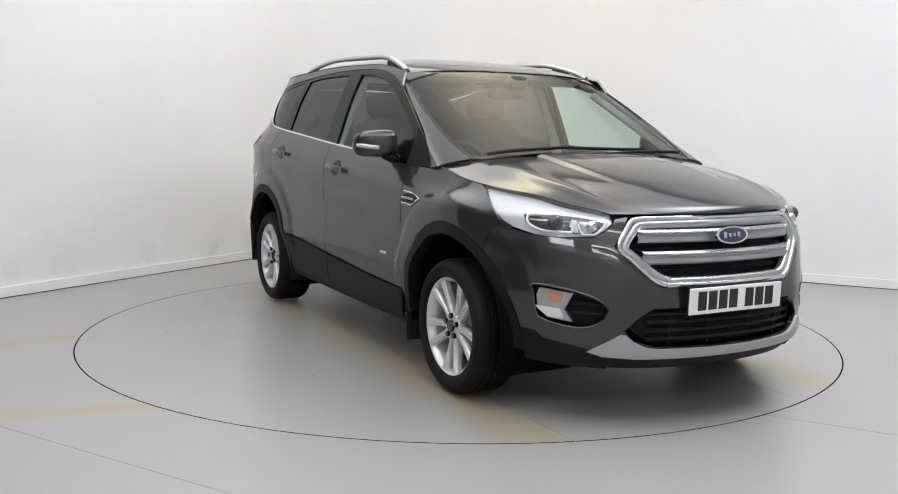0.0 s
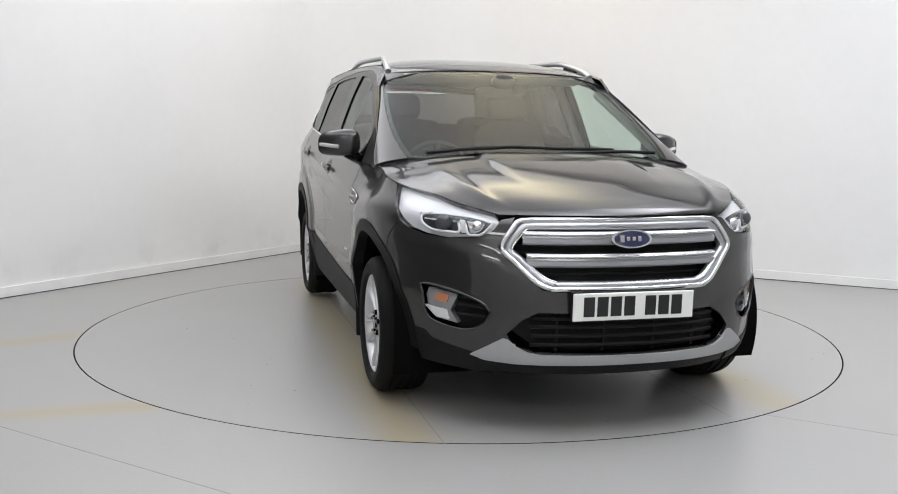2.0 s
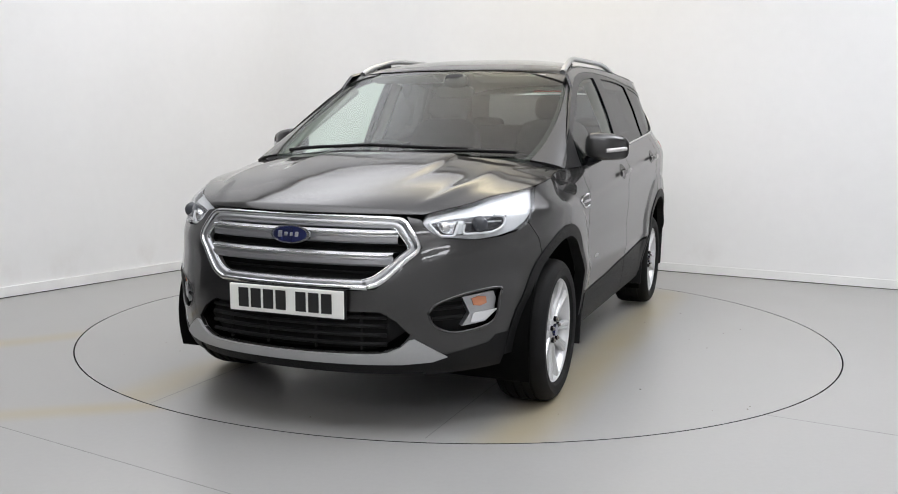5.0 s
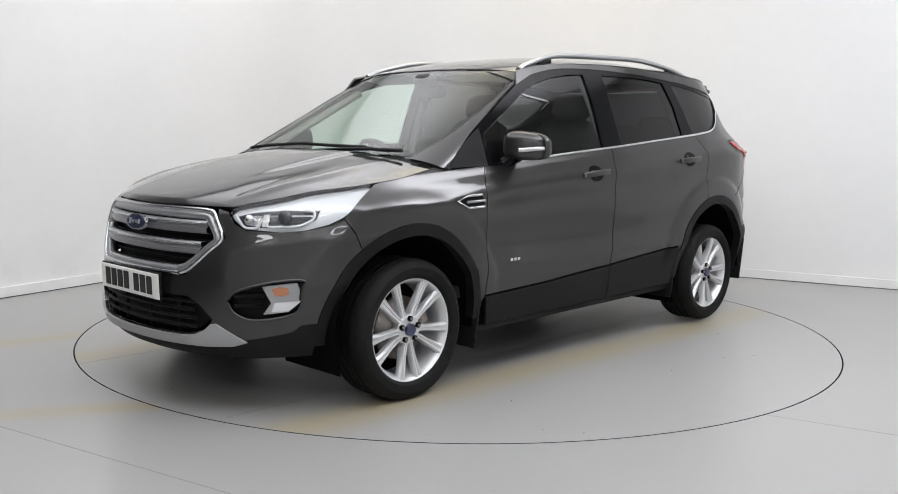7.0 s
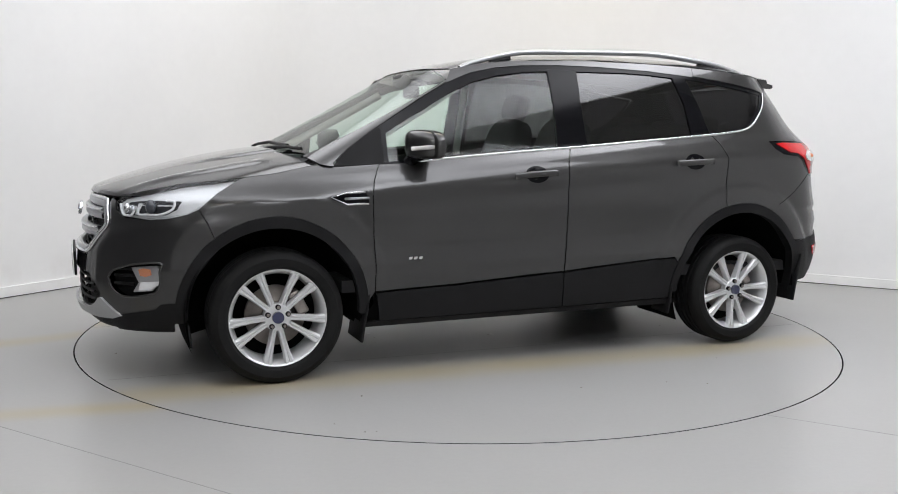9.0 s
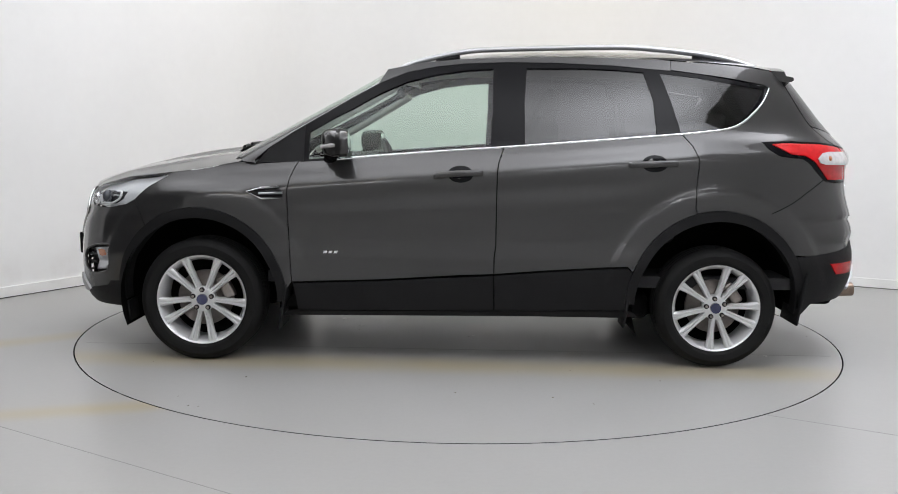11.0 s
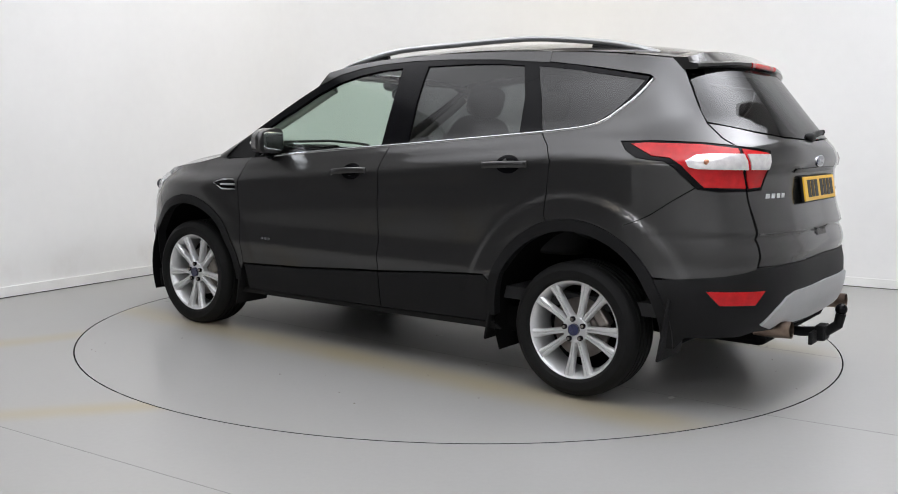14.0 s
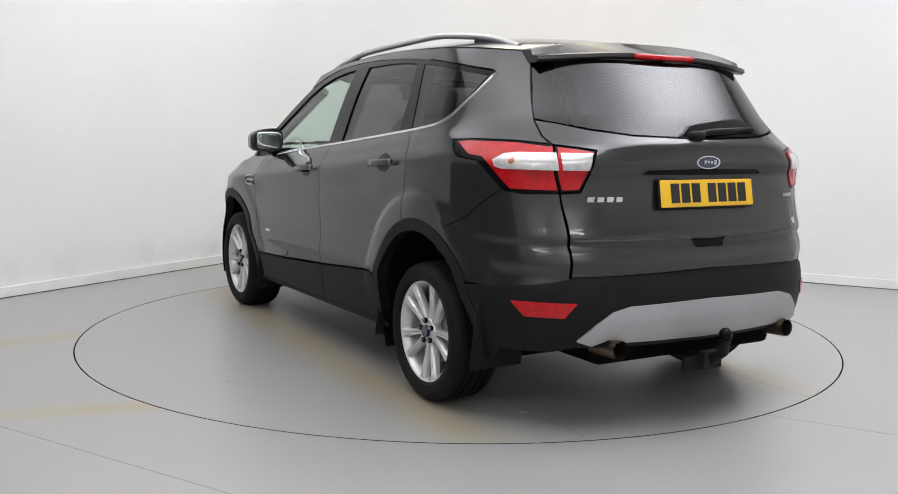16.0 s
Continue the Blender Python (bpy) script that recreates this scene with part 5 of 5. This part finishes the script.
MIRRORS = door_mirror()
vent = [(-1.086, 0.893), (-1.008, 0.858), (-0.898, 0.862), (-0.898, 0.888), (-0.915, 0.917), (-1.008, 0.912)]
VENT = panel("wing_vent", S_line(vent), GLOSS, FENDER, off=0.002, gap=0.0, thick=0.004, label="black wing vent with chrome edge")
rod("chrome_edge", body, S_line([(-0.90, 0.862), (-1.008, 0.858), (-1.086, 0.893), (-1.008, 0.912), (-0.915, 0.917)]), 0.0055, CHROME, VENT, off=0.005, flat=0.7)
rod("vent_fin", body, S_line([(-1.02, 0.886), (-0.898, 0.890)]), 0.006, SATIN, VENT, off=0.005, flat=0.7)
for k in range(3):
    y = -0.69 + 0.027 * k
    panel("drive_mark", S_line([(y, 0.580), (y + 0.018, 0.581), (y + 0.022, 0.594), (y + 0.004, 0.593)]), CHROME, FDOOR, off=0.002, gap=0.0, thick=0.002)
# black corner cover ahead of the window
panel("corner_cover", S_line([(-1.045, 1.043), (-0.80, 1.052), (-0.80, 1.235), (-0.856, 1.203), (-0.984, 1.117)]), BLACK, FDOOR, off=0.0, gap=0.0, thick=0.006)

# roof rails
RAIL = [(-0.31, 1.560), (-0.24, 1.590), (-0.126, 1.622), (0.03, 1.655), (0.18, 1.668), (0.49, 1.679), (0.72, 1.686), (0.945, 1.686), (1.245, 1.660), (1.425, 1.632), (1.58, 1.590)]


def roof_rails():
    line = [np.array(q) for q in smooth_line(RAIL, 5)]
    P = [Vector((0.615 - 0.045 * step01((y + 0.35) / 0.5) - 0.015 * step01((y - 1.0) / 0.6), y, z - 0.013)) for y, z in line]
    rails = mirrored("roof_rail", *tube(P, 0.0150, 12, 1.15), SATIN, CAR, "satin silver raised roof rail")
    for a, b in ((-0.15, 0.02), (1.20, 1.46)):
        Q = [p - Vector((0, 0, 0.024)) for p in P if a <= p.y <= b]
        mirrored("rail_foot", *tube(Q, 0.014, 10, 1.0), BLACK, rails)


roof_rails()
# windscreen wipers and scuttle
scut = [(0.0, 1.03), CX(0.3, 1.03), CX(0.60, 1.03), CX(0.76, 1.035), CX(0.74, 1.092), CX(0.60, 1.10), CX(0.3, 1.10), (0.0, 1.10)]
panel("scuttle", scut, BLACK, CAR, fn=cabin, centre=0.0, off=-0.01, gap=0.0, thick=0.006)
for pts in ([(-0.60, 1.096), (-0.45, 1.112), (-0.15, 1.128), (0.10, 1.122), (0.38, 1.118)], [(0.02, 1.093), (0.2, 1.104), (0.42, 1.110), (0.62, 1.105)]):
    line = []
    for x, z in pts:
        p = on(cabin, [CX(abs(x), z)], 0.016)[0]
        line.append(Vector((x, p[1], p[2])))
    part_data("windscreen_wiper", *tube(line, 0.0085, 8), BLACK, CAR)
# black band round the windscreen
band = [(0.0, 1.547)] + [CX(0.3, 1.543), CX(0.50, 1.536), CX(0.58, 1.525)] + [(s - 0.04, z) for s, z in SCREEN_SIDE[::-1][1:]] + [(0.0, 1.115)]
part_band = [(0.0, 1.085)] + SCREEN_SIDE + [CX(x, SCREEN_TOP(x)) for x in (0.60, 0.52, 0.4, 0.25, 0.12)] + [(0.0, 1.560)] + band
panel("screen_border", part_band, GLOSS, WINDSCREEN, fn=cabin, centre=0.0, off=-0.009, gap=0.0, thick=0.002, step=0.04)


# ---------------------------------------------------------------- wheels
def wheel():
    rim_prof = [(-0.195, 0.224), (-0.12, 0.214), (-0.05, 0.216), (-0.022, 0.226), (-0.008, 0.234), (-0.002, 0.239), (0.0, 0.2435), (-0.004, 0.248), (-0.012, 0.246)]
    vs, fs = lathe(rim_prof, 72)
    vs, fs = list(map(Vector, vs)), list(fs)
    hv, hf = lathe([(-0.06, 0.070), (-0.024, 0.070), (-0.017, 0.064), (-0.016, 0.036), (-0.016, 0.001)], 40)
    k = len(vs)
    vs += list(map(Vector, hv))
    fs += [tuple(i + k for i in f) for f in hf]
    w = part_data("wheel", vs, fs, ALLOY, CAR, "silver ten-spoke alloy wheel with black tyre")
    w.data.set_sharp_from_angle(angle=radians(35))
    sv, sf, n = [], [], 9
    secs = ((0.045, 0.017, -0.016, 0.045), (0.075, 0.0145, -0.019, 0.042), (0.13, 0.0150, -0.016, 0.036), (0.19, 0.0190, -0.008, 0.030), (0.224, 0.024, -0.004, 0.028), (0.238, 0.028, -0.004, 0.024))
    for r, hw, x, t in secs:
        sv += [(x + q, r, u * hw) for u, q in ((-1, -t), (-1, -0.009), (-0.62, 0.0), (-0.12, -0.001), (0, -0.006), (0.12, -0.001), (0.62, 0.0), (1, -0.009), (1, -t))]
    for i in range(len(secs) - 1):
        sf += [(i * n + j, i * n + (j + 1) % n, (i + 1) * n + (j + 1) % n, (i + 1) * n + j) for j in range(n)]
    sme = mesh_from("spoke", sv, sf)
    sme.set_sharp_from_angle(angle=radians(35))
    sme.materials.append(ALLOY)
    for k in range(5):
        for d in (-13.5, 13.5):
            sp = new("spoke", sme)
            sp.parent = w
            sp.matrix_basis = Matrix.Rotation(radians(54 + 72 * k + d), 4, "X")
    tp = [(-0.205, 0.238), (-0.222, 0.270), (-0.222, 0.300), (-0.208, 0.324), (-0.188, 0.334)]
    for g in (-0.165, -0.125, -0.085, -0.045):
        tp += [(g - 0.007, 0.337), (g - 0.005, 0.329), (g + 0.005, 0.329), (g + 0.007, 0.337)]
    tp += [(-0.018, 0.333), (-0.003, 0.327), (0.010, 0.312), (0.018, 0.296), (0.0175, 0.294), (0.019, 0.275), (0.013, 0.258), (0.010, 0.2565), (0.006, 0.249), (-0.006, 0.2425)]
    tv, tf = lathe(tp, 84)
    part_data("tyre", tv, tf, RUBBER, w).data.set_sharp_from_angle(angle=radians(40))
    dv, df = lathe([(-0.105, 0.06), (-0.105, 0.152), (-0.080, 0.152), (-0.080, 0.075), (-0.055, 0.072)], 48)
    part_data("brake_disc", dv, df, STEEL, w)
    lv, lf = lathe([(-0.16, 0.22), (-0.16, 0.05), (-0.12, 0.01)], 32)
    part_data("brake_shield", lv, lf, DARK, w)
    bm = bmesh.new()
    box(bm, (-0.085, 0.115, 0.06), (0.06, 0.06, 0.13), Matrix.Rotation(radians(28), 4, "X"), 0.012)
    part("brake_caliper", bm, STEEL, w)
    bm = bmesh.new()
    cyl(bm, (-0.012, 0, 0), (1, 0, 0), 0.031, 0.029, 0.018, 28)
    cap = part("hub_cap", bm, BLUE, w, "dark blue hub cap", smooth=True)
    for k in range(5):
        a = radians(90 + 72 * k)
        bm = bmesh.new()
        c = (-0.012, 0.053 * math.cos(a), 0.053 * math.sin(a))
        cyl(bm, c, (1, 0, 0), 0.0135, 0.0135, 0.012, 16)
        nut = part("nut_recess", bm, GLOSS, w)
        bm = bmesh.new()
        cyl(bm, (-0.004, c[1], c[2]), (1, 0, 0), 0.0085, 0.0075, 0.012, 6)
        part("wheel_nut", bm, STEEL, w)
    return w


WHEEL = wheel()
WX = 0.884
FIT, HUB_Z = Matrix.Diagonal((1.0, 0.965, 0.965, 1.0)), 0.320
WHEEL.matrix_basis = pose(WX, -1.335, HUB_Z) @ FIT
for m in (pose(WX, 1.352, HUB_Z, 8), pose(-WX, -1.335, HUB_Z, 0, 0, 180), pose(-WX, 1.352, HUB_Z, 21, 0, 180)):
    copy_thing(WHEEL, m @ FIT)


def liner(front):
    """The dark inside of a wheel arch."""
    c = -WHEEL_Y if front else WHEEL_Y
    vs, fs, n = [], [], 28
    for i in range(n):
        a = radians(-8 + 210 * i / (n - 1))
        y, z = c + (ARCH_IN[0] + (0.004 if front else 0.012)) * math.cos(a), WHEEL_Z + (ARCH_IN[1] - (0.012 if front else -0.010)) * math.sin(a)
        vs += [(0.48, y, z), (0.872, y, z)]
    for i in range(n - 1):
        fs.append((2 * i, 2 * i + 1, 2 * i + 3, 2 * i + 2))
    k = len(vs)
    vs.append((0.48, c, WHEEL_Z - 0.05))
    fs += [(k, 2 * i, 2 * i + 2) for i in range(n - 1)]
    mirrored("arch_liner", vs, fs, DARK, CAR)


liner(True), liner(False)
for y, z0, z1, w in ((-0.905, 0.17, 0.42, 0.24), (1.79, 0.235, 0.52, 0.25), (-1.74, 0.19, 0.30, 0.13), (0.885, 0.21, 0.36, 0.16)):
    bm = bmesh.new()
    box(bm, ((0.895 if y > -1 else 0.83) - w / 2, y, (z0 + z1) / 2), (w, 0.014, z1 - z0), Matrix.Rotation(radians(-9 if y > -1 else 6), 4, "X"), 0.006)
    vs = [v.co.copy() for v in bm.verts]
    fs = [tuple(v.index for v in f.verts) for f in bm.faces] if not bm.verts.index_update() else []
    bm.free()
    for o in mirrored("mud_flap", vs, fs, BLACK, CAR):
        o.data.set_sharp_from_angle(angle=radians(35))
bm = bmesh.new()
box(bm, (0, 0.05, 0.30), (1.50, 1.95, 0.14), None, 0.03)
box(bm, (0, -1.50, 0.315), (1.0, 1.10, 0.13), None, 0.03)
box(bm, (0, 1.55, 0.34), (1.0, 1.1, 0.12), None, 0.03)
box(bm, (0, -1.345, 0.30), (1.30, 0.10, 0.07), None, 0.02)
box(bm, (0, 1.345, 0.30), (1.30, 0.10, 0.07), None, 0.02)
part("underbody", bm, DARK, CAR)
bm = bmesh.new()
cyl(bm, (0, 1.70, 0.345), (1, 0, 0), 0.08, 0.08, 0.75, 20)
part("silencer", bm, EXHAUST, CAR, smooth=True)

# ---------------------------------------------------------------- cabin
bm = bmesh.new()
box(bm, (0, 0.45, 0.44), (1.60, 2.9, 0.06))
part("cabin_floor", bm, CABIN, CAR)


def headlining():
    vs, fs = [], []
    ys, xs = np.linspace(-0.36, 1.66, 24), np.linspace(-1, 1, 21)
    for y in ys:
        ze, zm = float(ROOF_EDGE(y)), float(ROOF_MID(y))
        for x in xs:
            vs.append((x * 0.60, y, ze + (zm - ze) * (1 - abs(x) ** 2.6) - 0.028))
    n = len(xs)
    fs = [(i * n + j, (i + 1) * n + j, (i + 1) * n + j + 1, i * n + j + 1) for i in range(len(ys) - 1) for j in range(n - 1)]
    part_data("headlining", vs, fs, LINER, CAR)


headlining()
# inner faces of the pillars
rod("pillar_trim", cabin, [C(-1.0, 1.10), C(-0.75, 1.25), C(-0.5, 1.40), C(-0.36, 1.485)], 0.024, LINER, CAR, off=-0.055, flat=1.1)
rod("pillar_trim", body, S_line([(0.27, 1.10), (0.265, 1.3), (0.25, 1.55)]), 0.038, LINER, CAR, off=-0.055, flat=0.6)
rod("pillar_trim", body, S_line([(1.10, 1.18), (1.06, 1.35), (1.02, 1.52)]), 0.035, CABIN, CAR, off=-0.05, flat=0.6)
panel("door_lining", S_line([(-0.80, 0.50), (0.78, 0.53), (0.86, 0.72), (1.02, 0.87), (1.15, 0.88), (1.15, 1.19), (0.6, 1.15), (0.2, 1.11), (-0.80, 1.035)]), DASH, CAR, off=-0.06, gap=0.0, thick=0.004, step=0.08)
dash = bmesh.new()
box(dash, (0, -0.72, 0.93), (1.52, 0.42, 0.20), None, 0.07, 4)
box(dash, (0, -1.02, 1.0), (1.36, 0.46, 0.07), None, 0.03, 3)
box(dash, (0, -0.55, 0.82), (0.36, 0.30, 0.36), None, 0.05, 3)
part("dashboard", dash, DASH, CAR, "charcoal moulded dashboard", smooth=True)
bm = bmesh.new()
box(bm, (-0.37, -0.66, 1.045), (0.34, 0.24, 0.07), None, 0.03, 3)
part("instrument_cowl", bm, DASH, CAR, smooth=True)
SWM = Matrix.Translation((-0.37, -0.42, 0.985)) @ Matrix.Rotation(radians(-66), 4, "X")
sw = [SWM @ Vector((0.185 * math.cos(a), 0.185 * math.sin(a), 0)) for a in np.linspace(0, 2 * math.pi, 41)[:-1]]
STEER = part_data("steering_wheel", *tube(sw, 0.016, 8, 1.0, True, (0, 0.9, 0.4)), DASH, CAR)
bm = bmesh.new()
box(bm, (0, 0, 0), (0.14, 0.11, 0.05), None, 0.02)
box(bm, (0, 0.0, -0.005), (0.34, 0.035, 0.02), None, 0.006)
box(bm, (0, -0.09, -0.005), (0.035, 0.18, 0.02), None, 0.006)
bmesh.ops.transform(bm, matrix=SWM, verts=bm.verts[:])
part("wheel_hub", bm, DASH, STEER, smooth=True)


def front_seat(x):
    seat = part_data("front_seat", *blob((x, 0.06, 0.70), (0.26, 0.28, 0.10), 0.5), CABIN, CAR, "charcoal cloth front seat")
    m = Matrix.Rotation(radians(-17), 3, "X")
    part_data("backrest", *blob((x, 0.40, 0.98), (0.245, 0.085, 0.33), 0.5, m), CABIN, seat)
    part_data("headrest", *blob((x, 0.505, 1.375), (0.135, 0.055, 0.085), 0.6, m), CABIN, seat)
    for d in (-0.055, 0.055):
        part_data("headrest_post", *tube([Vector((x + d, 0.475, 1.24)), Vector((x + d, 0.495, 1.33))], 0.006, 8, 1, False, (1, 0, 0)), CHROME, seat)


front_seat(0.37), front_seat(-0.37)
REAR = part_data("rear_bench", *blob((0, 0.95, 0.70), (0.66, 0.27, 0.10), 0.4), CABIN, CAR, "charcoal cloth rear bench")
part_data("backrest", *blob((0, 1.28, 0.98), (0.66, 0.085, 0.30), 0.35, Matrix.Rotation(radians(-20), 3, "X")), CABIN, REAR)
for x in (-0.40, 0.0, 0.40):
    part_data("headrest", *blob((x, 1.42, 1.27 - 0.03 * (x == 0)), (0.125, 0.05, 0.065), 0.6), CABIN, REAR)
part_data("rear_view_mirror", *blob((0.0, -0.36, 1.44), (0.115, 0.02, 0.035), 0.5), DASH, CAR)
part_data("sensor_pod", *blob((0.03, -0.43, 1.50), (0.07, 0.05, 0.04), 0.8), DASH, CAR)
for x in (-0.33, 0.33):
    bm = bmesh.new()
    box(bm, (x, -0.33, 1.515), (0.42, 0.14, 0.014), Matrix.Rotation(radians(-12), 4, "X"), 0.005)
    part("sun_visor", bm, LINER, CAR)
panel("boot_lining", S_line([(1.05, 0.87), (1.9, 0.87), (1.9, 1.0), (1.6, 1.17), (1.05, 1.17)]), CABIN, CAR, off=-0.06, gap=0.0, thick=0.004, step=0.08)
bm = bmesh.new()
box(bm, (0, 1.70, 1.10), (1.25, 0.55, 0.02))
part("parcel_cover", bm, CABIN, CAR)


# loose grit on the turntable
gv, gf = [], []
for i in range(46):
    a, rr = random.uniform(0, 2 * math.pi), DISC_R * math.sqrt(random.random()) * 0.97
    q = random.uniform(0.002, 0.007)
    c = Vector((rr * math.cos(a), rr * math.sin(a), 0))
    k = len(gv)
    t = random.uniform(0, 3)
    gv += [c + Vector((q * math.cos(t + j * 2.1), q * math.sin(t + j * 2.1), 0.0004)) for j in range(3)] + [c + Vector((0, 0, q * 0.6))]
    gf += [(k, k + 1, k + 3), (k + 1, k + 2, k + 3), (k + 2, k, k + 3)]
grit = part_data("grit", gv, gf, material("grit", (0.22, 0.20, 0.17), rough=0.9, var=0.5, scale=30), TABLE, "loose dark grit on the disc", smooth=False)
tagged(grit, kind="stuff")

# pale scraps on the turntable
scrap_v, scrap_f = [], []
for cx, cy, size in ((-0.15, -0.73, 0.035), (0.68, 1.72, 0.024), (0.05, -0.60, 0.02), (-0.35, 0.40, 0.018), (0.30, 0.10, 0.016)):
    k = len(scrap_v)
    ring = [Vector((cx + size * random.uniform(0.5, 1.3) * math.cos(a * 1.05), cy + 0.6 * size * random.uniform(0.5, 1.3) * math.sin(a * 1.05), 0.001)) for a in range(6)]
    scrap_v += ring + [p + Vector((0, 0, 0.002)) for p in ring]
    scrap_f += [tuple(k + 6 + j for j in range(6))] + [(k + j, k + (j + 1) % 6, k + 6 + (j + 1) % 6, k + 6 + j) for j in range(6)]
scraps = part_data("paper_scrap", scrap_v, scrap_f, material("pale_scrap", (0.6, 0.6, 0.58), rough=0.8, var=0.1, scale=20), TABLE, "pale torn scraps on the disc", smooth=False)
tagged(scraps, kind="stuff")


def motions():
    """The turntable and the car on it turn together."""
    rows = [(t, Matrix.Rotation(radians(a), 4, "Z")) for t, a in TURN]
    walk(TABLE, rows)
    walk(CAR, [(t, m @ Matrix.Translation((*CAR_OFF, 0))) for t, m in rows])


motions()
